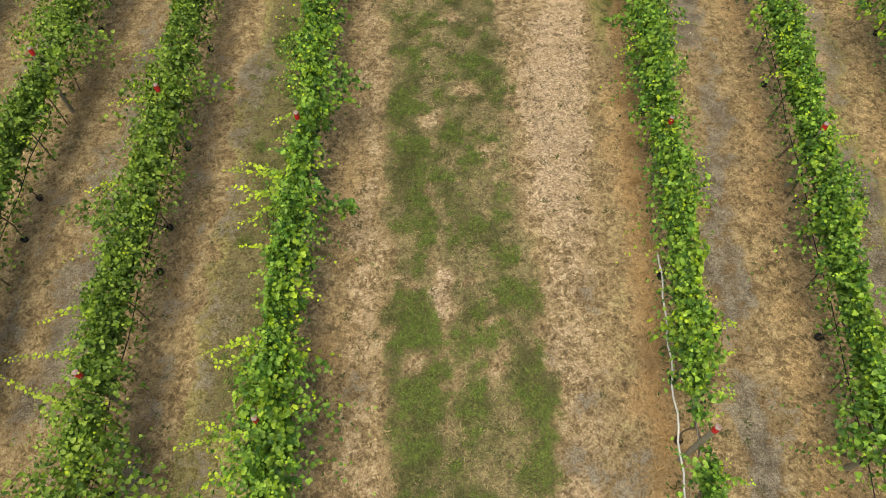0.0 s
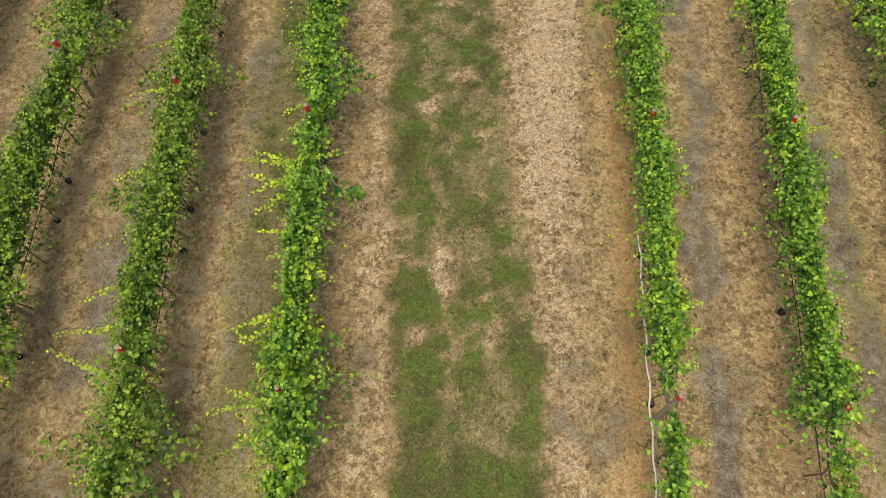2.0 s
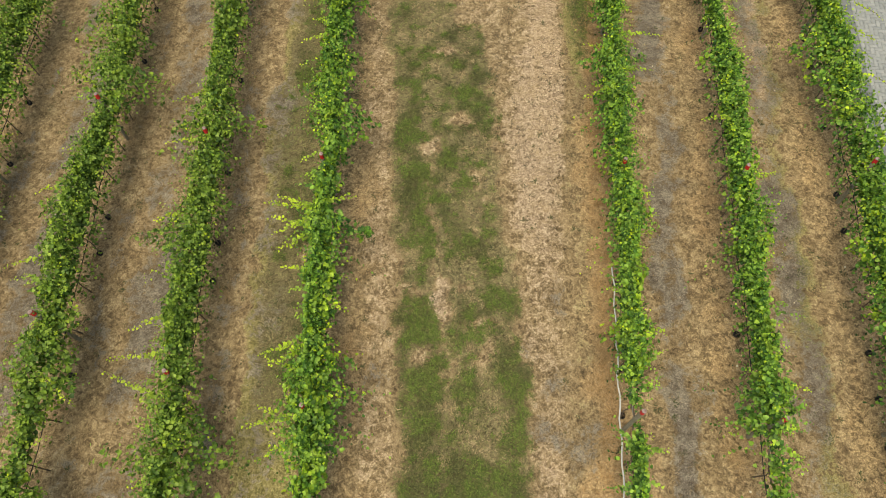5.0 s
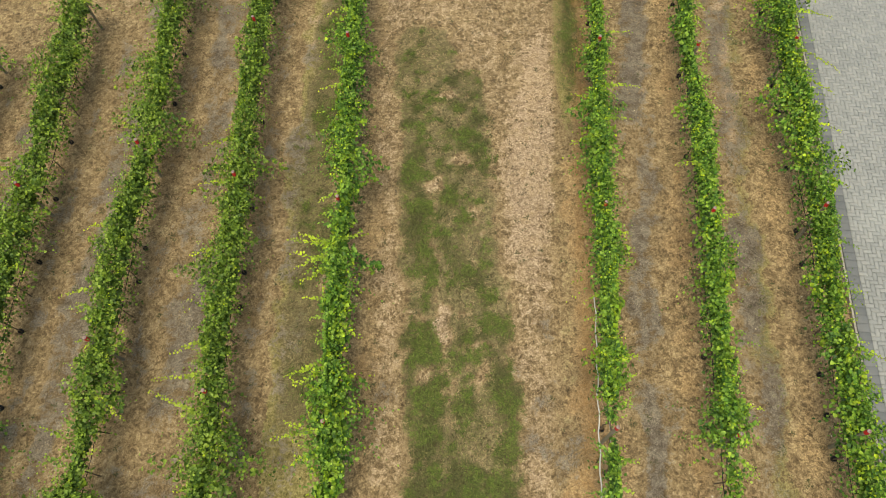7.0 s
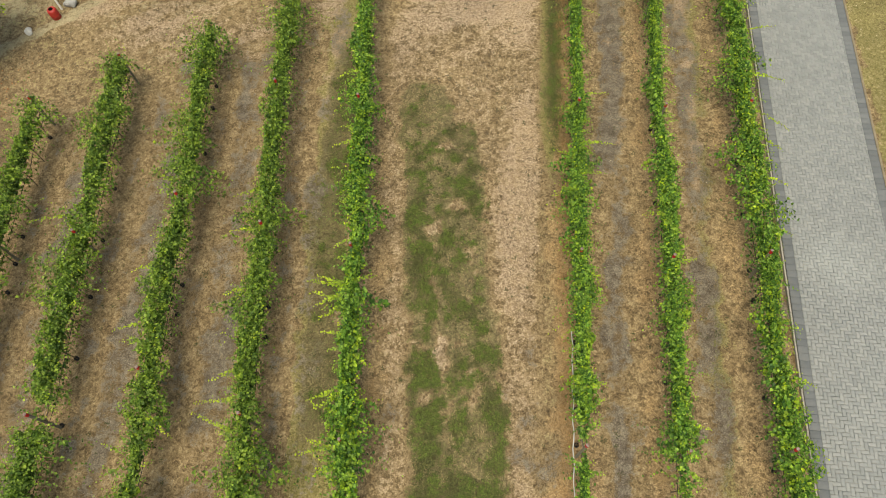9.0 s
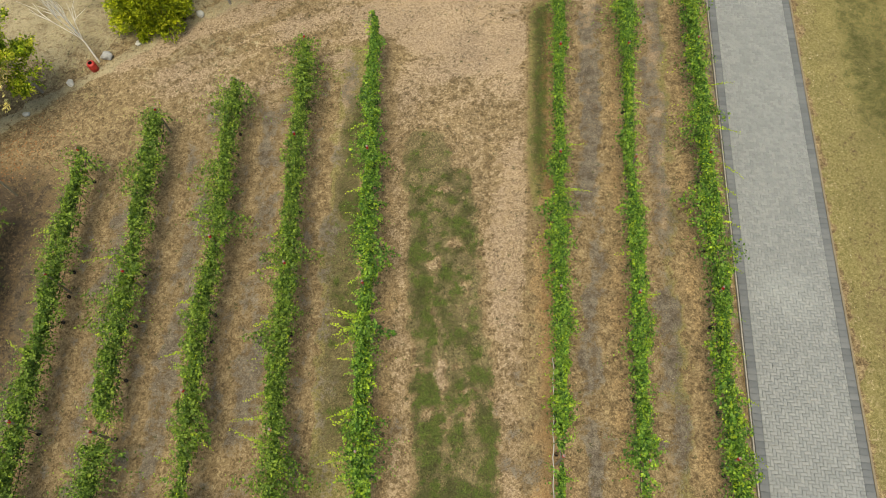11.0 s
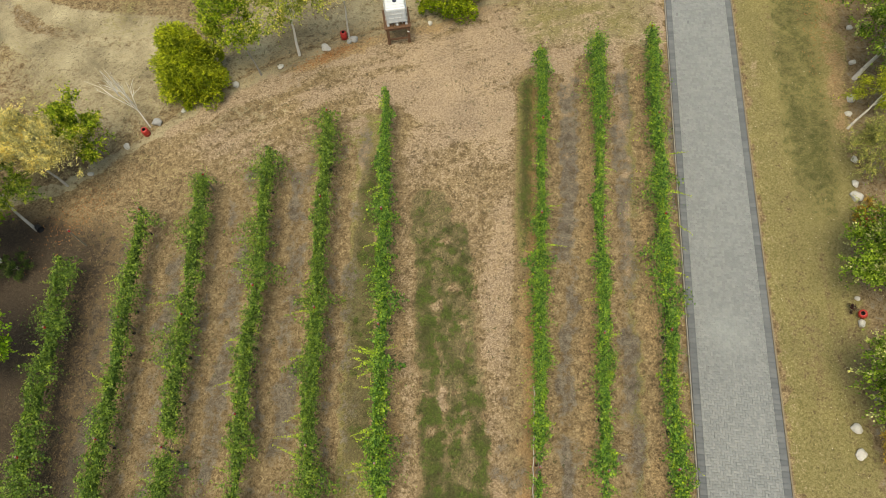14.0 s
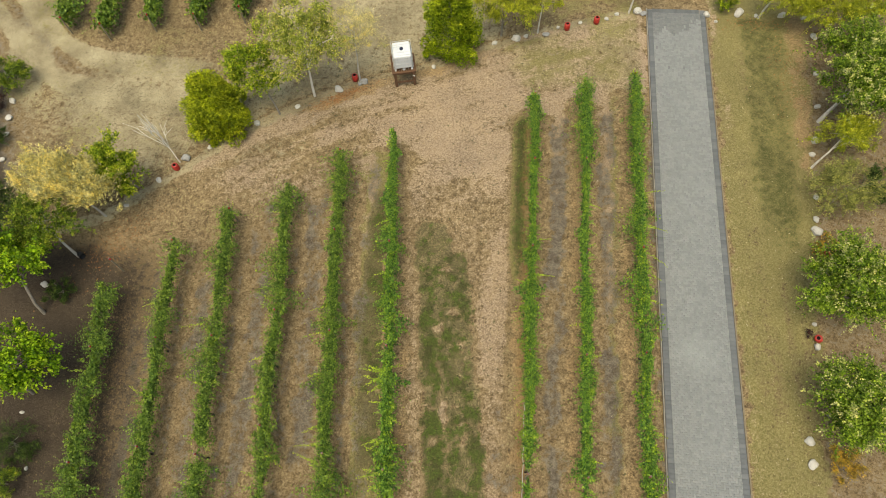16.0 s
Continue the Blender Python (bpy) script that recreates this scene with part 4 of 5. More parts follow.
def tree(rng, foot, crown, radii, leaf, label, category="tree", bark=None, count=3500, size=0.10, shape=KITE, clumps=34, open_=0.4, limbs=9, trunk=0.10, droop=0.0, bare=False, group="", sweep=(0, 0, 0)):
    """A tree with a trunk, limbs that reach its clumps, and a crown of clumps of leaves with gaps. crown: the crown's middle, from the foot."""
    bark = bark or GREY_BARK
    count, size = int(count * 1.35), size * 0.88
    name = {"tree": "tree", "shrub": "shrub"}[category]
    top = thing(name, (*foot, 0), label, category, group)
    crown, radii = np.array(crown, float), np.array(radii, float)
    centres = unit(rng.normal(0, 1, (clumps, 3))) * (rng.uniform(0.35, 0.95, clumps) ** 0.6)[:, None]
    centres[:, 2] = np.where(centres[:, 2] < -0.55, -centres[:, 2], centres[:, 2])
    centres = crown + centres * radii * np.array((0.85, 0.85, 0.9)) * rng.uniform(0.62, 1.28, (clumps, 1))
    # wood
    fork = np.array((crown[0] * 0.45, crown[1] * 0.45, max(0.25, (crown[2] - radii[2]) * 0.95)))
    head = crown + np.array((0, 0, radii[2] * 0.45))
    stem = [np.array((0, 0, -0.1)), fork * np.array((0.3, 0.3, 0.5)), fork, 0.5 * (fork + head) + rng.normal(0, 0.06, 3), head]
    part("trunk", tubes_mesh("trunk", [([tuple(p) for p in stem], [trunk, trunk * 0.8, trunk * 0.66, trunk * 0.38, trunk * 0.14])], 8), bark, top)
    for k in range(limbs):
        end = centres[k % clumps]
        t = rng.uniform(0.0, 0.30) if bare else rng.uniform(0.1, 0.75)
        start = fork * (1 - t) + head * t
        bend = 0.5 * (start + end) + rng.normal(0, 0.10, 3) + (0, 0, 0.12 * radii[2])
        limb = part("limb", tubes_mesh("limb", [([tuple(start), tuple(bend), tuple(end)], [trunk * 0.40, trunk * 0.26, trunk * 0.09])], 6), bark, top)
        if bare:
            for _ in range(3):
                tip = end + rng.normal(0, 0.22, 3) * radii + (0, 0, 0.15)
                part("twig", tubes_mesh("twig", [([tuple(bend), tuple(0.5 * (bend + tip) + rng.normal(0, 0.05, 3)), tuple(tip)], [trunk * 0.26, trunk * 0.18, trunk * 0.10])], 5), bark, limb)
    if bare:
        return top
    # leaves strung along the twigs of each clump, and a share filling the clump's heart
    spread = 0.31 * radii * rng.uniform(0.45, 1.35, (clumps, 1))
    each = 9
    tw = clumps * each
    owner = np.repeat(np.arange(clumps), each)
    reach = unit(centres - crown)
    aim = unit(0.9 * reach[owner] + rng.normal(0, 0.62, (tw, 3)) + (0, 0, 0.30 - 0.5 * droop) + np.array(sweep))
    root = centres[owner] + rng.normal(0, 0.30, (tw, 3)) * spread[owner]
    long = spread[owner].mean(1) * rng.uniform(0.5, 1.5, tw)
    twig = rng.randint(0, tw, count)
    t = rng.rand(count) ** 0.8
    which = owner[twig]
    place = root[twig] + aim[twig] * (long[twig] * t)[:, None] - np.outer(0.55 * droop * long[twig] * t ** 2, (0, 0, 1.0)) + rng.normal(0, 0.42 * size, (count, 3))
    heart = rng.rand(count) < 0.30
    ball = unit(rng.normal(0, 1, (count, 3))) * (rng.rand(count) ** 0.45)[:, None]
    place[heart] = (centres[which] + ball * spread[which] * 0.9)[heart]
    stray = rng.rand(count) < open_ * 0.10
    place[stray] += rng.normal(0, 0.14, (stray.sum(), 3)) * radii
    place[:, 2] = np.maximum(place[:, 2], 0.08)
    out = unit(place - crown)
    normal = unit(out * 0.5 + (0, 0, 0.8) + rng.normal(0, 0.5, (count, 3)))
    way = aim[twig] * 0.8 + rng.normal(0, 0.55, (count, 3)) + (0, 0, -0.25 - droop)
    sizes = size * rng.uniform(0.6, 1.2, count) * (1.12 - 0.35 * t)
    v, q = leaf_arrays(place, way, normal, sizes, shape)
    me = poly_mesh("crown", v, q)
    # pale leaf colour and painted highlight at twig ends; clump hearts stay dark
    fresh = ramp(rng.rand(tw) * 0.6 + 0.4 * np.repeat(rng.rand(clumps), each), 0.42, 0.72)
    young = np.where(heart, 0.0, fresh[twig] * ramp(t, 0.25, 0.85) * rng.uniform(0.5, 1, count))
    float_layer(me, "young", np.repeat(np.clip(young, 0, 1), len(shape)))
    part("crown", me, LEAVES[leaf], top)
    return top


def conifer(rng, foot, height, radius, leaf, label, count=9000, size=0.22, power=0.8, foot_z=0.15):
    """A dense garden conifer: feathery upright sprays over a rounded cone, in lobes."""
    top = thing("conifer", (*foot, 0), label, "conifer")
    part("trunk", tubes_mesh("trunk", [([(0, 0, -0.1), (0.02, 0, height * 0.4), (0, 0, height * 0.9)], [radius * 0.10, radius * 0.07, 0.02])]), GREY_BARK, top)
    lobes = 130
    la, lh = rng.uniform(0, 2 * math.pi, lobes), rng.rand(lobes) ** 1.15
    def outline(h):
        return radius * (np.clip(1 - h, 0, 1) ** power) * (0.72 + 0.28 * ramp(h, -0.05, 0.22)) * 1.08
    lr = outline(lh) * rng.uniform(0.62, 1.25, lobes)
    lobe = np.stack((np.cos(la) * lr * 0.86, np.sin(la) * lr * 0.86, foot_z + lh * (height - foot_z)), 1)
    which = rng.randint(0, lobes, count)
    ball = unit(rng.normal(0, 1, (count, 3)) + (0, 0, 0.3)) * rng.uniform(0.60, 1.0, count)[:, None]
    place = lobe[which] + ball * np.array((0.20, 0.20, 0.30)) * radius * rng.uniform(0.5, 1.35, lobes)[which][:, None]
    # a fill of inner sprays behind the lobes
    fill = rng.rand(count) < 0.25
    fa, fh = rng.uniform(0, 2 * math.pi, count), rng.rand(count)
    fr = outline(fh) * rng.uniform(0.55, 0.85, count)
    place[fill] = np.stack((np.cos(fa) * fr, np.sin(fa) * fr, foot_z + fh * (height - foot_z)), 1)[fill]
    ball[fill] = (0, 0, -0.5)
    place[:, 2] = np.maximum(place[:, 2], 0.06)
    out = place * np.array((1, 1, 0))
    out = unit(out)
    way = out * 0.75 + (0, 0, 0.45) + rng.normal(0, 0.35, (count, 3))
    normal = unit(out + np.stack((-out[:, 1], out[:, 0], 0 * out[:, 0]), 1) * rng.normal(0, 0.7, count)[:, None] + (0, 0, 1.2))
    v, q = leaf_arrays(place, way, normal, size * rng.uniform(0.6, 1.25, count), NARROW)
    me = poly_mesh("foliage", v, q)
    # upper sprays of each lobe take the bright tone as painted highlight, inner ones none
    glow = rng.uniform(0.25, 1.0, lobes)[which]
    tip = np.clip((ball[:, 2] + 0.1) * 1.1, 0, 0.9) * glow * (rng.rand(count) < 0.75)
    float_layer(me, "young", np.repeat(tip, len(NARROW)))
    part("foliage", me, LEAVES[leaf], top)
    return top


rng = np.random.RandomState(23)
# along the line of stones
tree(rng, (-9.5, 22.5), (0.1, 0.5, 3.9), (2.45, 2.3, 2.2), "autumn", "young pale-barked tree with yellow-green turning leaves", bark=WHITE_BARK, count=9000, size=0.135, clumps=52, open_=0.9, trunk=0.085)
tree(rng, (-7.05, 23.8), (0.15, 0.5, 3.4), (1.7, 1.4, 1.6), "yellow", "thin pale-barked sapling with sparse yellowing leaves", bark=BIRCH_BARK, count=8500, size=0.085, clumps=44, open_=1.4, trunk=0.06, shape=NARROW)
tree(rng, (-11.25, 21.1), (-0.85, 0.8, 3.0), (1.8, 1.8, 1.7), "bright", "young tree with bright green leaves beside the stones", count=9500, size=0.118, clumps=34, trunk=0.06)
conifer(rng, (-14.35, 20.3), 3.6, 1.75, "cedar", "broad yellow-green garden conifer on dry ground", 40000, 0.165, 0.55)
conifer(rng, (-1.95, 26.4), 5.4, 1.85, "cypress", "tall bright green cone-shaped conifer", 40000, 0.145, 0.66)
tree(rng, (-16.2, 17.6), (-0.45, 0.5, 2.3), (1.35, 0.8, 1.4), "grey", "bare pale leafless sapling by a red can", bark=WHITE_BARK, bare=True, limbs=8, trunk=0.045)
tree(rng, (-19.3, 14.05), (-0.75, 0.15, 2.9), (2.65, 2.0, 1.5), "yellow", "pale-barked tree with feathery yellow leaves", bark=BIRCH_BARK, count=40000, size=0.155, shape=NARROW, clumps=64, limbs=16, trunk=0.07, sweep=(-1.3, 0.9, 0.6))
tree(rng, (-18.1, 15.9), (-0.35, 0.0, 2.15), (1.75, 1.5, 1.35), "bright", "small green-leaved tree beside the yellow one", count=10000, size=0.125, clumps=30, trunk=0.055)
tree(rng, (-20.0, 11.65), (-0.75, 0.6, 2.6), (2.0, 1.6, 1.3), "green", "leaning pale-trunked tree with dark green leaves", bark=BIRCH_BARK, count=11520, size=0.099, clumps=34, open_=0.5, trunk=0.085)
tree(rng, (-20.75, 8.5), (-0.5, 1.7, 3.0), (2.1, 1.7, 1.3), "lime", "tree with large heart-shaped lime-green leaves", count=6256, size=0.185, clumps=34, trunk=0.095)
tree(rng, (-19.9, 4.6), (0.6, 0.7, 3.0), (2.2, 2.0, 1.2), "lime", "second tree with large heart-shaped lime-green leaves", count=7072, size=0.185, clumps=38, trunk=0.095)
tree(rng, (-20.0, 9.55), (0, 0, 0.45), (0.85, 0.75, 0.42), "dark", "low dark green shrub on bare soil", "shrub", count=4480, size=0.064, clumps=20, trunk=0.03)
tree(rng, (-19.6, 2.25), (0, 0, 0.65), (1.25, 1.05, 0.6), "dark", "rounded dark green juniper shrub on bare soil", "shrub", count=10240, size=0.07, clumps=34, trunk=0.04, shape=NARROW)
tree(rng, (-19.6, 0.6), (0, 0, 0.6), (1.0, 0.8, 0.5), "green", "leafy green shrub on bare soil", "shrub", count=3840, size=0.081, clumps=18, trunk=0.03)
tree(rng, (-27.6, 22.6), (0, 0, 1.0), (1.5, 1.6, 0.9), "green", "green shrub at the edge of the track", "shrub", count=7040, size=0.104, clumps=26, trunk=0.05)
tree(rng, (-27.9, 20.6), (0, 0, 0.45), (0.8, 0.7, 0.4), "purple", "dark purple-leaved shrub among stones", "shrub", count=2880, size=0.07, clumps=14, trunk=0.03)
tree(rng, (-27.0, 18.2), (0, 0, 0.6), (1.1, 0.9, 0.55), "dark", "dark green shrub among stones", "shrub", count=5760, size=0.064, clumps=20, trunk=0.03)
tree(rng, (-24.6, 13.2), (0, 0, 2.2), (2.2, 1.9, 1.8), "dark", "dense dark green tree behind the others", count=12800, size=0.099, clumps=36, trunk=0.12)
# behind the stones, far end
tree(rng, (0.95, 27.5), (0.1, 0.3, 2.3), (2.3, 1.5, 1.3), "willow", "young tree with drooping yellow-green leaves", count=12160, size=0.139, shape=NARROW, clumps=36, trunk=0.07, droop=0.4)
tree(rng, (3.1, 27.8), (0.2, 0.6, 2.6), (1.7, 1.2, 1.1), "willow", "thin pale-barked tree with yellow-green leaves", bark=BIRCH_BARK, count=6400, size=0.116, shape=NARROW, clumps=26, trunk=0.055)
tree(rng, (8.5, 29.6), (0.5, 0.8, 2.4), (1.4, 1.0, 1.1), "willow", "pale-barked tree beside the end of the driveway", bark=BIRCH_BARK, count=5760, size=0.116, shape=NARROW, clumps=22, trunk=0.07)
tree(rng, (13.95, 29.9), (0.1, 0.3, 0.75), (0.85, 0.7, 0.7), "bright", "rounded bright green shrub among boulders", "shrub", count=4800, size=0.087, clumps=20, trunk=0.04)
tree(rng, (16.05, 29.5), (0.6, 0.3, 2.4), (1.7, 1.3, 1.2), "willow", "pale-barked tree with yellow-green leaves", bark=BIRCH_BARK, count=7040, size=0.116, shape=NARROW, clumps=26, trunk=0.075)
tree(rng, (19.6, 29.6), (-0.3, -0.9, 2.1), (3.3, 1.7, 1.4), "willow", "spreading willow with fine yellow-green leaves", count=24000, size=0.14, shape=NARROW, clumps=48, trunk=0.10, droop=0.5)
# the planted bed across the lawn
tree(rng, (18.3, 22.1), (1.3, 1.0, 3.1), (2.9, 2.9, 1.9), "silver", "leaning tree with green and pale cream leaves", bark=BIRCH_BARK, count=21000, size=0.145, clumps=80, trunk=0.13)
tree(rng, (17.45, 19.1), (1.2, 0.9, 1.9), (1.6, 1.2, 0.9), "willow", "leaning young willow with yellow-green leaves", bark=BIRCH_BARK, count=9600, size=0.128, shape=NARROW, clumps=30, trunk=0.07, droop=0.4, open_=0.7)
tree(rng, (17.7, 16.6), (0.4, 0.4, 1.6), (1.9, 1.7, 1.1), "grey", "airy grey-green shrub on bare soil", "shrub", count=13000, size=0.105, shape=NARROW, clumps=44, trunk=0.05, open_=1.0)
tree(rng, (17.1, 11.5), (0.2, 0.1, 2.3), (2.3, 2.2, 1.7), "silver", "rounded tree with dark green and cream leaves", count=20000, size=0.135, clumps=76, trunk=0.12)
tree(rng, (16.2, 6.2), (0.3, 0.1, 2.1), (2.2, 2.0, 1.6), "silver", "low branching tree with green and cream leaves", count=18000, size=0.135, clumps=72, trunk=0.12)
tree(rng, (16.2, 3.9), (0, 0, 0.55), (0.8, 1.0, 0.5), "orange", "low shrub with orange autumn leaves", "shrub", count=2880, size=0.075, clumps=18, trunk=0.03, open_=0.8)
tree(rng, (17.2, 14.35), (0, 0, 0.5), (0.7, 0.7, 0.45), "orange", "small shrub with orange leaves by a boulder", "shrub", count=2080, size=0.075, clumps=12, trunk=0.03)
tree(rng, (20.4, 17.8), (0, 0, 1.0), (1.2, 1.6, 0.9), "dark", "dense dark green shrub at the back of the bed", "shrub", count=7040, size=0.093, clumps=24, trunk=0.05)
tree(rng, (20.6, 25.6), (0, 0, 1.6), (1.7, 2.4, 1.4), "green", "broad green shrub at the back of the bed", "shrub", count=10240, size=0.104, clumps=30, trunk=0.06)
tree(rng, (15.9, 9.85), (0, 0, 0.20), (0.26, 0.26, 0.18), "purple", "small withered dark shrub beside a red can", "shrub", count=520, size=0.045, clumps=14, trunk=0.012, open_=1.5)

# ---- boulders ----
STONE = plain("pale_boulder", (0.40, 0.385, 0.35), (0.64, 0.62, 0.57), 3.0, 0.85, relief=0.5, dirt=(0.26, 0.23, 0.19))
GREY_STONE = plain("grey_boulder", (0.24, 0.24, 0.235), (0.42, 0.42, 0.41), 3.0, 0.85, relief=0.5, dirt=(0.18, 0.17, 0.15))


def boulder(rng, x, y, w, label, mat):
    bm = bmesh.new()
    bmesh.ops.create_icosphere(bm, subdivisions=3, radius=0.5)
    offset = Vector(rng.uniform(-50, 50, 3))
    stretch = (w * rng.uniform(0.85, 1.3), w * rng.uniform(0.7, 1.0), w * rng.uniform(0.55, 0.8))
    for v in bm.verts:
        lump = 1 + 0.42 * noise.noise(v.co * 2.2 + offset) + 0.12 * noise.noise(v.co * 6 + offset)
        v.co = Vector((v.co.x * lump * stretch[0], v.co.y * lump * stretch[1], v.co.z * lump * stretch[2]))
    me = bm_mesh("boulder", bm, True)
    me.materials.append(mat)
    ob = tagged(new("boulder", me), label, "boulder", "boulders along the beds")
    ob.location, ob.rotation_euler = (x, y, 0.20 * w), (0, 0, rng.uniform(0, 3))


PALE = [(-18.36, 14.73, 0.45), (-17.05, 16.4, 0.45), (-14.75, 18.64, 0.42), (-12.45, 20.37, 0.62), (-10.34, 21.66, 0.45), (-8.16, 22.98, 0.7), (-2.84, 24.89, 0.5),
        (0.6, 26.85, 0.5), (1.85, 27.25, 0.75), (2.42, 27.46, 0.5), (4.3, 28.25, 0.35), (5.62, 28.68, 0.4), (7.17, 29.05, 0.4), (7.78, 29.42, 0.45), (8.99, 29.7, 0.85),
        (13.05, 29.6, 0.6), (13.55, 29.1, 0.35), (14.94, 29.8, 0.95), (15.91, 29.66, 0.4), (17.39, 29.72, 0.68), (18.63, 29.57, 0.6), (19.0, 28.1, 0.6), (18.67, 25.38, 0.55),
        (18.4, 23.1, 0.5), (17.90, 20.85, 0.6), (17.61, 19.93, 0.45), (17.4, 17.3, 0.55), (17.2, 16.02, 0.55), (17.13, 15.35, 0.8), (16.24, 10.41, 0.38), (16.2, 9.3, 0.55),
        (15.2, 5.0, 0.65), (15.17, 4.05, 0.6), (-26.95, 20.0, 0.7), (-27.2, 21.2, 0.6), (-26.7, 18.9, 0.45), (-26.3, 17.2, 0.5), (-21.2, 10.0, 0.55), (-20.1, 3.7, 0.3), (-19.0, 1.3, 0.28)]
GREY = [(-15.9, 17.87, 0.5), (-6.75, 23.6, 0.6), (-7.0, 23.45, 0.35), (3.58, 27.64, 0.45), (-22.9, 14.9, 0.5), (9.35, 29.55, 0.45)]
for x, y, w in PALE:
    boulder(rng, x, y, 0.62 * w, "pale weathered boulder edging the planted bed", STONE)
for x, y, w in GREY:
    boulder(rng, x, y, 0.85 * w, "grey weathered boulder edging the planted bed", GREY_STONE)

# ---- red cans standing along the stones ----
CAN_RED = plain("can_red", (0.34, 0.018, 0.014), (0.47, 0.035, 0.028), 6.0, 0.45, spec=0.5, dirt=(0.34, 0.06, 0.04))
# near-black colour stands in for the shade inside the can
CAN_DARK = plain("can_inside_shade", (0.012, 0.008, 0.008), (0.03, 0.02, 0.02), 8.0, 0.8)


def red_can(x, y, tilt, turn):
    can = thing("red_can", (x, y, 0), "open red metal can standing on bare soil", "can", "red cans")
    can.rotation_euler = (tilt, 0, turn)
    can.scale = (0.84, 0.84, 0.88)
    bm = bmesh.new()
    lathe(bm, [(0.02, 0.0), (0.19, 0.0), (0.205, 0.02), (0.205, 0.18), (0.212, 0.19), (0.205, 0.20), (0.205, 0.42), (0.19, 0.47), (0.125, 0.50), (0.105, 0.50)], 20)
    part("body", bm_mesh("body", bm, True), CAN_RED, can)
    bm = bmesh.new()
    lathe(bm, [(0.105, 0.50), (0.10, 0.30), (0.01, 0.28)], 20)
    part("opening", bm, CAN_DARK, can, "dark round opening")
    bm = bmesh.new()
    lathe(bm, [(0.100, 0.495), (0.100, 0.512), (0.118, 0.512), (0.118, 0.495)], 20)
    part("rim", bm, CAN_RED, can)


for x, y, tilt, turn in ((-16.25, 17.2, 0.10, 0.3), (-7.3, 23.75, 0.0, 0.1), (4.82, 28.2, 0.05, 0.0), (6.56, 28.75, 0.0, 0.2), (16.35, 9.7, 0.5, -1.2), (-26.6, 16.2, 0.4, 1.0), (17.2, 14.0, 0.2, 0.4)):
    red_can(x, y, tilt, turn)

# a black bucket near the left-hand trees
bm = bmesh.new()
lathe(bm, [(0.13, 0.0), (0.16, 0.28), (0.17, 0.29), (0.155, 0.29), (0.125, 0.02), (0.01, 0.02)], 14)
me = bm_mesh("bucket", bm, True)
me.materials.append(BLACK_PLASTIC)
tagged(new("bucket", me), "black plastic bucket lying beside a tree foot", "bucket")
bpy.data.objects["bucket"].matrix_world = pose(-19.95, 11.75, 0.16, 88, 0, 60)

# ---- water tank on its timber stand ----
TANK_PLASTIC = plain("white_tank_plastic", (0.60, 0.64, 0.68), (0.74, 0.77, 0.80), 2.5, 0.35, spec=0.5, relief=0.1)
CAGE_STEEL = plain("cage_steel", (0.55, 0.57, 0.59), (0.72, 0.74, 0.76), 15.0, 0.4, metal=0.3)
STAND_WOOD = plain("stand_wood", (0.085, 0.045, 0.026), (0.19, 0.105, 0.06), 6.0, 0.8, relief=0.6)
BLUE_CAP = plain("dark_cap", (0.02, 0.025, 0.05), (0.05, 0.06, 0.10), 10.0, 0.5)
STAND_H, TANK_TURN = 1.14, radians(12)
stand = thing("timber_stand", (-4.46, 24.12, 0), "dark brown heavy timber stand for the water tank", "stand")
stand.rotation_euler = (0, 0, TANK_TURN)
for x in (-0.52, 0.52):
    for y in (-0.60, 0.55):
        bm = bmesh.new()
        box(bm, (0.15, 0.15, STAND_H - 0.02), (x, y, (STAND_H - 0.16) / 2), bevel=0.01)
        part("leg", bm, STAND_WOOD, stand)
for y in (-0.60, 0.55):
    bm = bmesh.new()
    box(bm, (1.28, 0.12, 0.14), (0, y, STAND_H - 0.09), bevel=0.01)
    part("beam", bm, STAND_WOOD, stand)
for x in (-0.56, -0.28, 0.0, 0.28, 0.56):
    bm = bmesh.new()
    box(bm, (0.24, 1.36, 0.045), (x, -0.02, STAND_H + 0.002), bevel=0.006)
    part("plank", bm, STAND_WOOD, stand)
bm = bmesh.new()
box(bm, (0.9, 0.06, 0.10), (0, -0.60, 0.32), bevel=0.008)
part("crossbar", bm, STAND_WOOD, stand)
bm = bmesh.new()
lathe(bm, [(0.035, 0), (0.035, 0.12), (0.02, 0.13)], 10)
bmesh.ops.transform(bm, matrix=pose(0.45, -0.70, STAND_H - 0.28, 90, 0, 60), verts=bm.verts)
part("tap", bm, WHITE_PIPE, stand, "white plastic tap")

tank = thing("water_tank", (-4.46, 24.14, STAND_H + 0.026), "white plastic tank in a grey steel cage", "water tank")
tank.rotation_euler = (0, 0, TANK_TURN)
bm = bmesh.new()
box(bm, (1.04, 1.12, 0.97), (0, 0, 0.12 + 0.49), bevel=0.12)
box(bm, (0.9, 0.32, 0.05), (0, -0.30, 1.105), bevel=0.02)
box(bm, (0.9, 0.32, 0.05), (0, 0.32, 1.105), bevel=0.02)
part("bottle", bm, TANK_PLASTIC, tank)
bm = bmesh.new()
lathe(bm, [(0.10, 1.10), (0.10, 1.15), (0.085, 1.165), (0.001, 1.165)], 16)
part("cap", bm, BLUE_CAP, tank, "dark round screw cap")
for x in (-0.46, 0.0, 0.46):
    bm = bmesh.new()
    box(bm, (0.12, 1.14, 0.09), (x, 0, 0.045), bevel=0.008)
    part("pallet_runner", bm, CAGE_STEEL, tank)
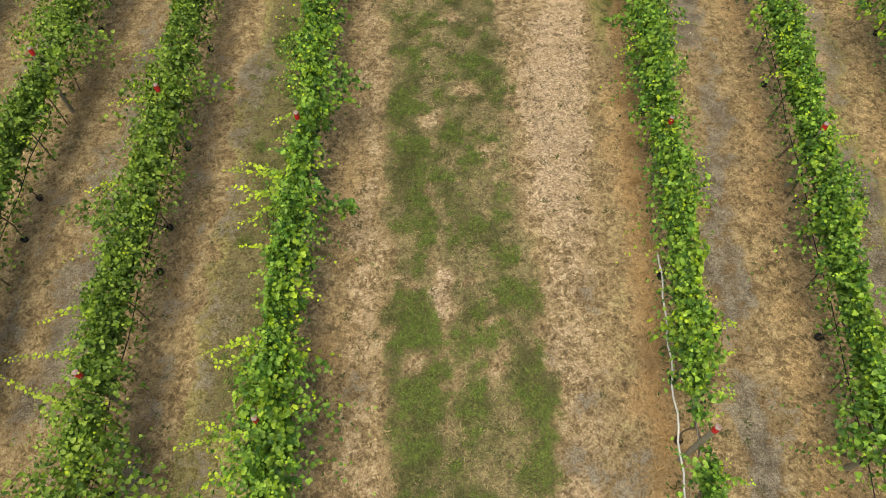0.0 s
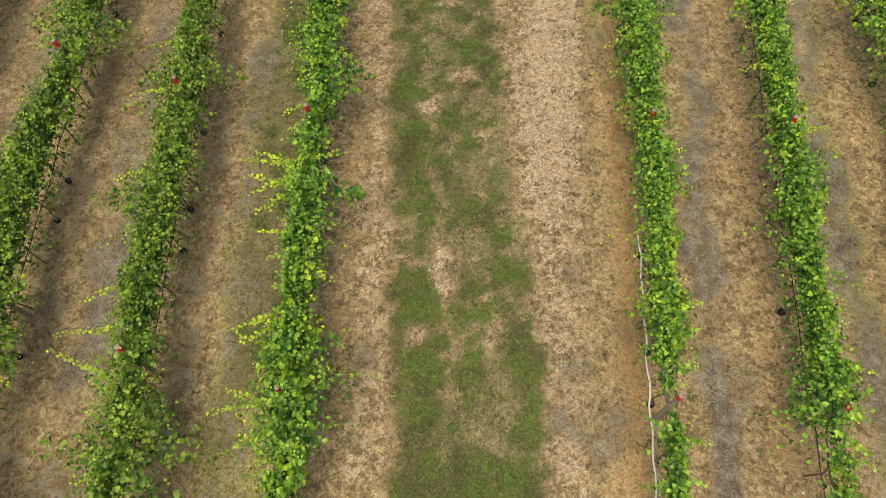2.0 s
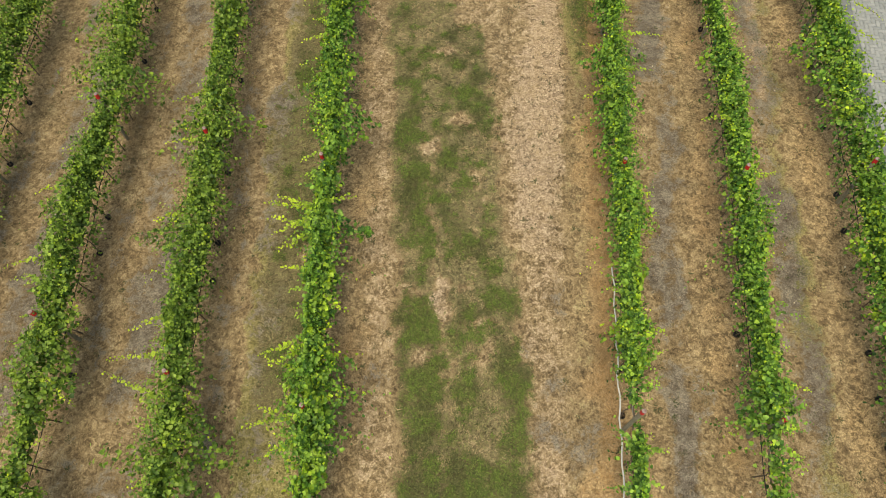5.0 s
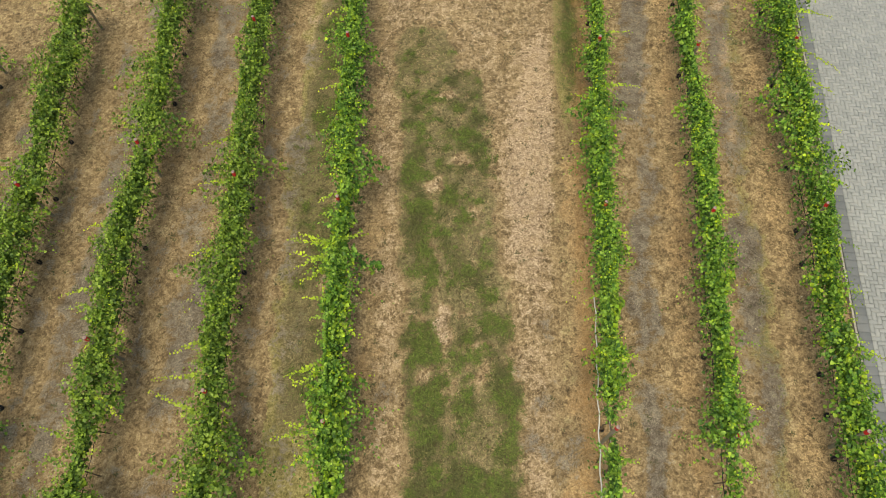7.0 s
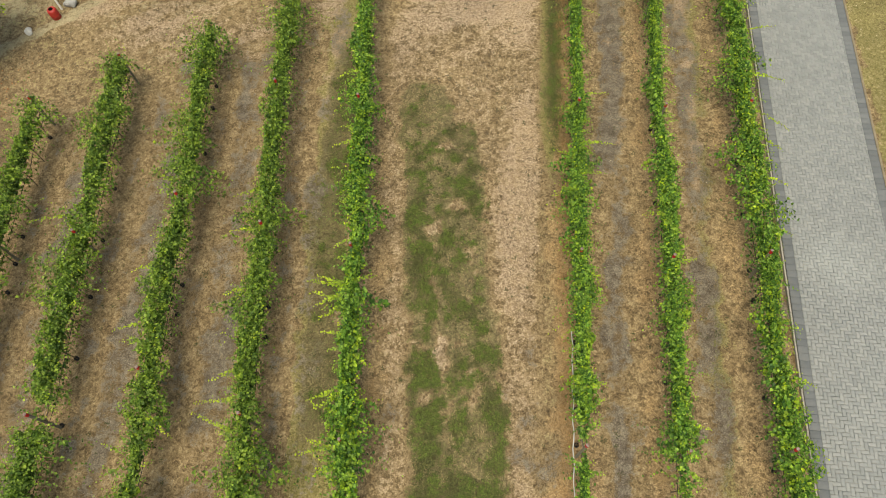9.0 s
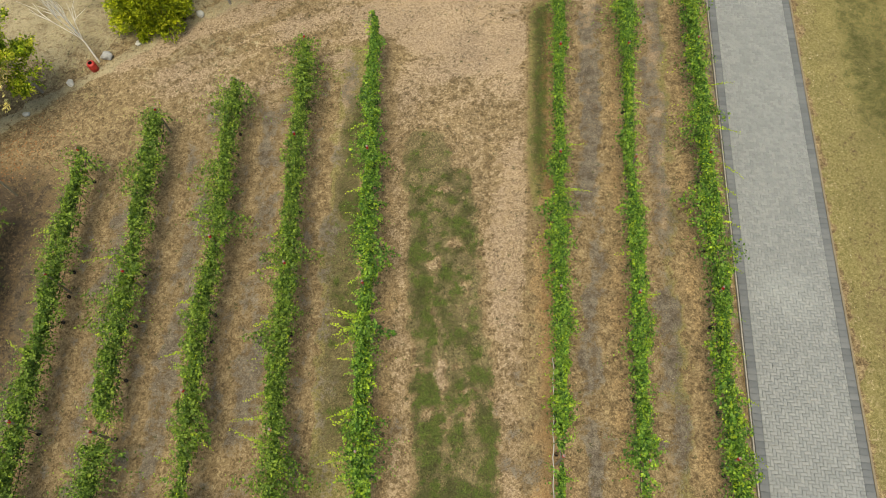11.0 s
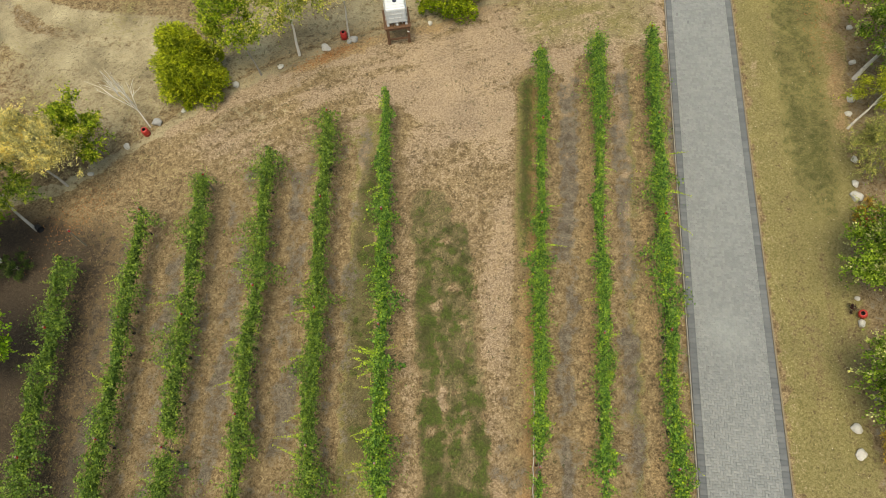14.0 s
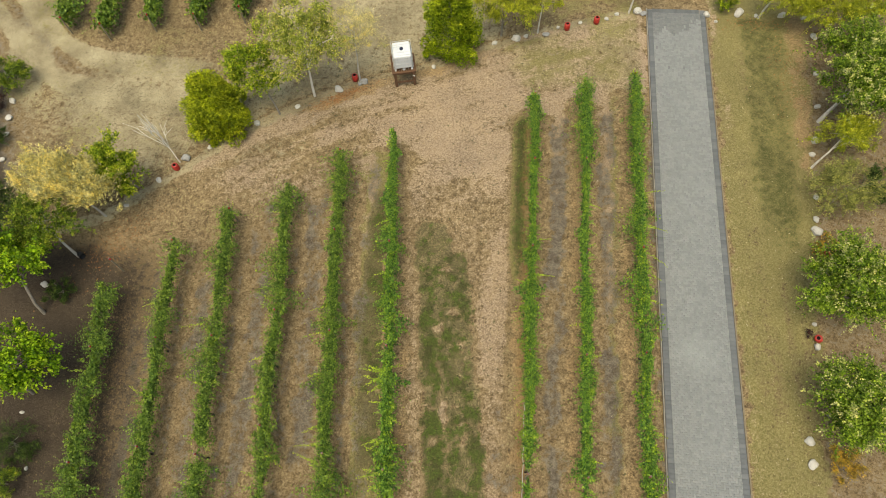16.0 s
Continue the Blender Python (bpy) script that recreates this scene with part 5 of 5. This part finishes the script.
for k in range(6):
    for face in range(4):
        t = -0.45 + 0.18 * k
        at = {0: (t, -0.59), 1: (t, 0.59), 2: (-0.55, t * 1.1), 3: (0.55, t * 1.1)}[face]
        bm = bmesh.new()
        lathe(bm, [(0.008, 0.09), (0.008, 1.09)], 6)
        bmesh.ops.translate(bm, vec=(*at, 0), verts=bm.verts)
        part("cage_bar", bm, CAGE_STEEL, tank)
for z in (0.30, 0.55, 0.80, 1.09):
    ring = [(-0.55, -0.59, z), (0.55, -0.59, z), (0.55, 0.59, z), (-0.55, 0.59, z), (-0.55, -0.59, z)]
    part("cage_hoop", tubes_mesh("cage_hoop", [([a, b], [0.009, 0.009]) for a, b in zip(ring, ring[1:])], 6), CAGE_STEEL, tank)
for y in (-0.28, 0.28):
    part("top_bar", tubes_mesh("top_bar", [([(-0.55, y, 1.10), (-0.3, y, 1.145), (0.3, y, 1.145), (0.55, y, 1.10)], [0.013] * 4)], 6), CAGE_STEEL, tank)

# ---- grass: blades in tufts ----
GREEN_BLADE = blade_material("green_blade", [(0.0, (0.034, 0.043, 0.015)), (0.5, (0.074, 0.084, 0.029)), (1.0, (0.150, 0.150, 0.064))])
BRIGHT_BLADE = blade_material("bright_blade", [(0.0, (0.046, 0.080, 0.014)), (0.5, (0.100, 0.156, 0.027)), (1.0, (0.190, 0.250, 0.055))])
STRAW_BLADE = blade_material("straw_blade", [(0.0, (0.20, 0.137, 0.070)), (0.5, (0.36, 0.266, 0.148)), (1.0, (0.52, 0.405, 0.25))], tinted=True)
TURF_BLADE = blade_material("turf_blade", [(0.0, (0.14, 0.125, 0.05)), (0.55, (0.25, 0.215, 0.10)), (1.0, (0.38, 0.32, 0.18))], tinted=True)
DEAD_BLADE = blade_material("dead_blade", [(0.0, (0.060, 0.048, 0.030)), (0.6, (0.115, 0.093, 0.060)), (1.0, (0.19, 0.155, 0.10))])
WEED_BLADE = blade_material("weed_blade", [(0.0, (0.030, 0.042, 0.014)), (0.6, (0.065, 0.075, 0.030)), (1.0, (0.12, 0.115, 0.05))])


def blades(rng, px, py, length, flat, name, mat, label, category="grass", per=5, width=0.12, radius=0.05):
    n = len(px) * per
    a = rng.uniform(0, 2 * math.pi, n)
    off = np.abs(rng.normal(0, radius, n)) * np.repeat(rng.uniform(0.5, 1.5, len(px)), per)
    bx, by = np.repeat(px, per) + off * np.cos(a), np.repeat(py, per) + off * np.sin(a)
    ln = np.repeat(length, per) * rng.uniform(0.6, 1.2, n)
    a = a + rng.normal(0, 0.7, n)
    way = np.stack((np.cos(a) * flat, np.sin(a) * flat, rng.uniform(0.25, 1.0, n)), 1)
    way = unit(way)
    base = np.stack((bx, by, ground_at(bx, by, 3) + 0.004), 1)
    side = unit(np.cross(way, (0, 0, 1.0))) * (ln * width)[:, None] * 0.5
    tip = base + way * ln[:, None] - np.outer(0.15 * ln * flat, (0, 0, 1.0))
    tip[:, 2] = np.maximum(tip[:, 2], base[:, 2] + 0.006)
    v = np.stack((base - side, base + side, tip), 1)
    me = poly_mesh(name, v.reshape(-1, 3), np.arange(3 * n).reshape(-1, 3))
    float_layer(me, "rusty", np.repeat(ground_at(bx, by, 4), 3))
    float_layer(me, "dull", np.repeat(ground_at(bx, by, 5), 3))
    me.materials.append(mat)
    return tagged(new(name, me), label, category, kind="stuff")


rng = np.random.RandomState(37)
px, py = rng.uniform(-6.3, 2.8, 56000), rng.uniform(0.3, 22, 56000)
lush = ground_at(px, py) + 0.75 * (fbm(px, py, 0.28, 35, 2) - 0.5)
take = rng.rand(len(px)) < ramp(lush, 0.28, 0.64)
blades(rng, px[take], py[take], rng.uniform(0.035, 0.065, take.sum()), 1.0, "green_grass", GREEN_BLADE, "live green grass in the aisle", per=14, width=0.20, radius=0.050)
take = take & (rng.rand(len(px)) < 0.9 * ramp(fbm(px, py, 0.40, 135, 2) + 0.5 * (lush - 0.5), 0.47, 0.60))
blades(rng, px[take], py[take], rng.uniform(0.05, 0.085, take.sum()), 1.1, "grass_tufts", BRIGHT_BLADE, "bright green grass tufts in the aisle", per=13, width=0.17, radius=0.040)
# straw along the rows and lying over the aisle
xs_, ys_ = [], []
for row in ROWS:
    y = rng.uniform(max(row[3], 0), row[4], 1500)
    xs_.append(row_x(row, y) + rng.normal(0, 0.50, 1500))
    ys_.append(y)
y = rng.uniform(0.8, 21, 3000)
xs_.append(row_x(ROWS[6], y) - rng.uniform(0.0, 0.5, 3000))
ys_.append(y)
px, py = np.concatenate(xs_), np.concatenate(ys_)
blades(rng, px, py, rng.uniform(0.05, 0.11, len(px)), 1.4, "dry_straw", STRAW_BLADE, "dry straw grass lying along the vine rows", per=6, width=0.07, radius=0.035)
px, py = rng.uniform(-19, 9, 24000), rng.uniform(0.5, 27, 24000)
take = (ground_at(px, py) < 0.3) & (rng.rand(len(px)) < 0.25 + 0.75 * ramp(fbm(px, py, 0.45, 95, 3), 0.40, 0.60))
blades(rng, px[take], py[take], rng.uniform(0.03, 0.07, take.sum()), 1.4, "dry_stubble", STRAW_BLADE, "short dry grass stubble between the rows", per=9, width=0.10, radius=0.035)
# matted thatch of pale dead grass over the aisle
px, py = rng.uniform(-4.6, 3.0, 22000), rng.uniform(0.5, 16, 22000)
take = (px > row_x(ROWS[0], py) + 0.4) & (ground_at(px, py) < 0.45) & (rng.rand(len(px)) < ramp(fbm(px, py, 0.28, 96, 3), 0.42, 0.58))
blades(rng, px[take], py[take], rng.uniform(0.03, 0.08, take.sum()), 2.2, "pale_thatch", STRAW_BLADE, "matted pale dead grass over the aisle", per=8, width=0.11, radius=0.05)
# short dry turf of the lawn beside the driveway
px, py = rng.uniform(12.5, 18.0, 11000), rng.uniform(1.0, 29.5, 11000)
take = (px < 15.6 + 0.1 * py) & (px > DRIVE_X + DRIVE_W + DRIVE_LEAN * py + 0.12)
blades(rng, px[take], py[take], rng.uniform(0.03, 0.06, take.sum()), 1.2, "lawn_turf", TURF_BLADE, "short dry olive turf of the lawn", per=7, width=0.14, radius=0.08)
px, py = rng.uniform(-19, 9, 2600), rng.uniform(0.5, 27, 2600)
take = (fbm(px, py, 2.0, 99) > 0.46)
blades(rng, px[take], py[take], rng.uniform(0.03, 0.08, take.sum()), 1.2, "low_weeds", WEED_BLADE, "low dark green weeds scattered over dry ground", "weeds", per=14, width=0.28, radius=0.05)
px, py = rng.uniform(-24, 9, 24000), rng.uniform(1, 30, 24000)
edge = np.full(len(px), 99.0)
for row in ROWS:
    edge = np.minimum(edge, np.abs(px - row_x(row, py)) + 3 * (py > row[4] + 0.3))
take = (edge > np.where((px > -4.6) & (px < 2.4), 0.9, 1.5)) & (ground_at(px, py) < 0.3) & (px < 9.0) & (py + 0.42 * px > 6.5) & (rng.rand(len(px)) < ramp(fbm(px, py, 1.3, 101, 3), 0.34, 0.66))
blades(rng, px[take], py[take], rng.uniform(0.03, 0.065, take.sum()), 1.3, "dead_clumps", DEAD_BLADE, "small grey-brown dead clumps dotted over the dry headland", "weeds", per=11, width=0.30, radius=0.032)
# long straw tufts bent over at the edges of the rows
for row, side, count, label in ((ROWS[6], -1, 72, "pale long straw tufts under the first row"), (ROWS[7], -1, 40, "pale long straw tufts under the second row"), (ROWS[1], 1, 22, "pale long straw tufts under the vine row"), (ROWS[2], 1, 18, "pale long straw tufts under the vine row")):
    y = rng.uniform(1.5, row[4] - 1, count)
    blades(rng, row_x(row, y) + side * rng.uniform(0.12, 0.45, count), y, rng.uniform(0.18, 0.42, count), 1.1, "straw_tufts", STRAW_BLADE, label, per=34, width=0.022, radius=0.06)
# one bleached dead bush of stalks at the aisle's edge
px, py = np.full(26, -2.62), np.full(26, 3.85)
blades(rng, px, py, rng.uniform(0.35, 0.55, 26), 1.2, "dead_bush", STRAW_BLADE, "bleached dead bush of bare stalks", "bush", per=4, width=0.02, radius=0.07)
# fallen leaves on the lawn
FALLEN = blade_material("fallen_leaf", [(0.0, (0.42, 0.33, 0.16)), (0.5, (0.60, 0.52, 0.34)), (1.0, (0.72, 0.66, 0.50))])
n = 300
px = np.concatenate((rng.uniform(12.8, 17.5, n - 40), rng.uniform(3, 9, 40)))
py = np.concatenate((rng.beta(1.6, 2.2, n - 40) * 26 + 1, rng.uniform(1, 20, 40)))
a = rng.uniform(0, 6.28, n)
place = np.stack((px, py, ground_at(px, py, 3) + 0.012), 1)
v, q = leaf_arrays(place, np.stack((np.cos(a), np.sin(a), 0 * a), 1), np.stack((rng.normal(0, .3, n), rng.normal(0, .3, n), 1 + 0 * a), 1), rng.uniform(0.025, 0.05, n))
me = poly_mesh("fallen_leaves", v, q)
me.materials.append(FALLEN)
tagged(new("fallen_leaves", me), "pale fallen leaves scattered over the lawn", "leaves", kind="stuff")

# reddish leaf litter along the stones and under the trees of the bed
LITTER = blade_material("red_brown_litter", [(0.0, (0.20, 0.075, 0.030)), (0.5, (0.36, 0.15, 0.055)), (1.0, (0.48, 0.25, 0.10))])
for cx, cy, along, rx, ry, n, label in ((-7.9, 22.55, 0.55, 0.85, 0.22, 700, "red-brown leaf litter beside the line of stones"), (17.2, 25.2, 0.0, 0.55, 2.4, 380, "red-brown leaf litter at the edge of the lawn"), (15.6, 29.0, 0.0, 1.4, 0.35, 260, "red-brown leaf litter at the far end of the lawn"),
                                        (-18.3, 12.6, 0.8, 0.9, 0.8, 500, "red-brown leaf litter under the yellow tree")):
    dx = rng.normal(0, rx, n)
    px, py = cx + dx, cy + along * dx + rng.normal(0, ry, n)
    a = rng.uniform(0, 6.28, n)
    v, q = leaf_arrays(np.stack((px, py, ground_at(px, py, 3) + 0.012), 1), np.stack((np.cos(a), np.sin(a), 0 * a), 1), np.stack((rng.normal(0, .3, n), rng.normal(0, .3, n), 1 + 0 * a), 1), rng.uniform(0.035, 0.08, n), KITE)
    me = poly_mesh("leaf_litter", v, q)
    me.materials.append(LITTER)
    tagged(new("leaf_litter", me), label, "leaves", kind="stuff")

# ---- driveway: slab, edging and pavers ----
def paver_material(name, tones, dust):
    m, n, l, b = material(name, 0.85, 0.25)
    geo = n.new("ShaderNodeNewGeometry")
    info = n.new("ShaderNodeObjectInfo")
    v = geo.outputs["Position"]
    each = maths(n, l, 'FRACT', maths(n, l, 'ADD', geo.outputs["Random Per Island"], info.outputs["Random"]))
    c = colour_ramp(n, l, each, tones)
    wide = noise_node(n, l, v, 0.55, 4.0, 0.6)
    c = mix(n, l, 0.6, c, colour_ramp(n, l, wide, [(0.3, (0.92, 0.92, 0.92)), (0.7, (1.04, 1.04, 1.03))]), 'MULTIPLY')
    grain = noise_node(n, l, v, 90.0, 4.0, 0.7)
    c = mix(n, l, 0.45, c, colour_ramp(n, l, grain, [(0.3, (0.70, 0.70, 0.70)), (0.65, (1, 1, 1))]), 'MULTIPLY')
    if dust:
        # a pale dusty stain in the middle of the drive
        far = n.new("ShaderNodeVectorMath")
        far.operation = 'DISTANCE'
        l.new(v, far.inputs[0])
        far.inputs[1].default_value = (10.75, 8.6, 0.0)
        ragged = maths(n, l, 'ADD', far.outputs["Value"], maths(n, l, 'MULTIPLY', noise_node(n, l, v, 2.0, 5.0, 0.6), 1.6))
        c = mix(n, l, maths(n, l, 'MULTIPLY', steps(n, l, ragged, 2.2, 0.9), 0.30), c, (0.37, 0.395, 0.388))
    l.new(c, b.inputs["Base Color"])
    bump(n, l, b, grain, 0.35, 0.004)
    return m


PAVER = paver_material("grey_paver", [(0.0, (0.236, 0.250, 0.250)), (0.5, (0.261, 0.275, 0.274)), (1.0, (0.288, 0.300, 0.297))], True)
PAVER_DARK = paver_material("dark_paver", [(0.0, (0.132, 0.142, 0.150)), (0.5, (0.154, 0.164, 0.172)), (1.0, (0.178, 0.187, 0.193))], False)
PAVER_MID = paver_material("weathered_dark_paver", [(0.0, (0.180, 0.191, 0.193)), (0.5, (0.203, 0.214, 0.215)), (1.0, (0.225, 0.236, 0.235))], False)
JOINT = plain("joint_sand", (0.17, 0.162, 0.146), (0.25, 0.237, 0.214), 12.0, 0.95)
CONCRETE = plain("edge_concrete", (0.22, 0.205, 0.18), (0.36, 0.34, 0.30), 4.0, 0.9, dirt=(0.20, 0.18, 0.15))
EARTHY = plain("dusty_edging", (0.17, 0.14, 0.095), (0.28, 0.235, 0.165), 5.0, 0.95)
DRIVE = Matrix.Translation((DRIVE_X, 0, 0)) @ Matrix(((1, DRIVE_LEAN, 0, 0), (0, 1, 0, 0), (0, 0, 1, 0), (0, 0, 0, 1)))

bm = bmesh.new()
box(bm, (DRIVE_W, DRIVE_FAR - DRIVE_NEAR, 0.12), (DRIVE_W / 2, (DRIVE_FAR + DRIVE_NEAR) / 2, -0.052))
bmesh.ops.transform(bm, matrix=DRIVE, verts=bm.verts)
me = bm_mesh("driveway", bm)
me.materials.append(JOINT)
driveway = tagged(new("driveway", me), "driveway of grey herringbone pavers with darker borders", "driveway", kind="structure")
for u, wide, high, name in ((-0.055, 0.05, 0.055, "edging"), (DRIVE_W + 0.06, 0.07, 0.014, "edging")):
    bm = bmesh.new()
    box(bm, (wide, DRIVE_FAR - DRIVE_NEAR, 0.16 + high), (u, (DRIVE_FAR + DRIVE_NEAR) / 2, high / 2 - 0.08), bevel=0.008)
    bmesh.ops.transform(bm, matrix=DRIVE, verts=bm.verts)
    part(name, bm, CONCRETE if u < 0 else EARTHY, driveway, "pale concrete edging strip" if u < 0 else "dusty sunken edging strip")

TOP, CHAMFER = 0.036, 0.004


def paver_verts(u0, u1, v0, v1, z):
    """A chamfered paver, open below: 12 corners."""
    c = CHAMFER
    low = [(u0, v0, 0.005), (u1, v0, 0.005), (u1, v1, 0.005), (u0, v1, 0.005)]
    rim = [(u0, v0, z - c), (u1, v0, z - c), (u1, v1, z - c), (u0, v1, z - c)]
    top = [(u0 + c, v0 + c, z), (u1 - c, v0 + c, z), (u1 - c, v1 - c, z), (u0 + c, v1 - c, z)]
    return low + rim + top


PAVER_FACES = [(8, 9, 10, 11)] + [(a, (a + 1) % 4, (a + 1) % 4 + 4, a + 4) for a in range(4)] + [(a + 4, (a + 1) % 4 + 4, (a + 1) % 4 + 8, a + 8) for a in range(4)]


def lay_pavers():
    rng = np.random.RandomState(5)
    w, gap, rim = 0.105, 0.008, 0.285
    light, dark, singles = [], [], []
    u_lo, u_hi = rim, DRIVE_W - rim
    cols, rows = int((u_hi - u_lo) / w) + 3, int((DRIVE_FAR - DRIVE_NEAR) / w) + 3
    for j in range(-2, rows):
        for i in range(-2, cols):
            k = (i + j) % 4
            if k == 0:
                u0, u1, v0, v1 = i * w, (i + 2) * w, j * w, (j + 1) * w
            elif k == 2:
                u0, u1, v0, v1 = i * w, (i + 1) * w, j * w, (j + 2) * w
            else:
                continue
            u0, u1, v0, v1 = u0 + u_lo, u1 + u_lo, v0 + DRIVE_NEAR, v1 + DRIVE_NEAR
            u0, u1, v0, v1 = max(u0, u_lo), min(u1, u_hi), max(v0, DRIVE_NEAR), min(v1, DRIVE_FAR - 0.3)
            if u1 - u0 < 0.03 or v1 - v0 < 0.03:
                continue
            z = TOP + rng.uniform(-0.0025, 0.0025)
            blot = noise.noise(Vector((u0 * 0.9, v0 * 0.7, 3.1))) + 0.5 * noise.noise(Vector((u0 * 3.0, v0 * 3.0, 8.2)))
            is_dark = v0 > 27.75 + 0.26 * u0 + 0.9 * blot + rng.uniform(-0.35, 0.35) or (v0 > 25.3 and rng.rand() < 0.02)
            one = (u0 + gap / 2, u1 - gap / 2, v0 + gap / 2, v1 - gap / 2, z)
            if 6.0 < v0 < 8.35 and not is_dark:
                singles.append(one)
            else:
                (dark if is_dark else light).append(one)
    border = []
    v = DRIVE_NEAR
    while v < DRIVE_FAR - 0.2:
        for u0 in (0.0, DRIVE_W - rim):
            border.append((u0 + 0.003, u0 + rim - 0.003, v + 0.002, v + 0.208, TOP + rng.uniform(-0.002, 0.002)))
        v += 0.21
    u = rim
    while u < DRIVE_W - rim - 0.1:
        border.append((u + 0.002, u + 0.208, DRIVE_FAR - 0.297, DRIVE_FAR - 0.003, TOP))
        u += 0.21
    for name, group, mat, label in (("paver_field", light, PAVER, "grey concrete pavers in herringbone"), ("dark_paver_field", dark, PAVER_MID, "dark grey pavers at the driveway's end"),
                                    ("border_course", border, PAVER_DARK, "dark grey border pavers")):
        verts = np.array([p for one in group for p in paver_verts(*one)])
        faces = (np.array(PAVER_FACES)[None] + 12 * np.arange(len(group))[:, None, None]).reshape(-1, 4)
        verts[:, 0] += DRIVE_X + DRIVE_LEAN * verts[:, 1]
        ob = part(name, poly_mesh(name, verts, faces), mat, driveway, label)
        tagged(ob, kind="stuff")
    shared = {}
    for u0, u1, v0, v1, z in singles[:300]:
        key = (round(u1 - u0, 3), round(v1 - v0, 3))
        if key not in shared:
            a, b = key[0] / 2, key[1] / 2
            shared[key] = poly_mesh("paver", paver_verts(-a, a, -b, b, TOP), PAVER_FACES)
            shared[key].materials.append(PAVER)
        ob = new("paver", shared[key])
        cu, cv = (u0 + u1) / 2, (v0 + v1) / 2
        ob.location = (DRIVE_X + cu + DRIVE_LEAN * cv, cv, z - TOP)
        ob.rotation_euler = (0, 0, -math.atan(DRIVE_LEAN))
        ob.parent = driveway
    rest = singles[300:]
    if rest:
        verts = np.array([p for one in rest for p in paver_verts(*one)])
        faces = (np.array(PAVER_FACES)[None] + 12 * np.arange(len(rest))[:, None, None]).reshape(-1, 4)
        verts[:, 0] += DRIVE_X + DRIVE_LEAN * verts[:, 1]
        tagged(part("paver_field", poly_mesh("paver_field", verts, faces), PAVER, driveway, "grey concrete pavers in herringbone"), kind="stuff")


lay_pavers()
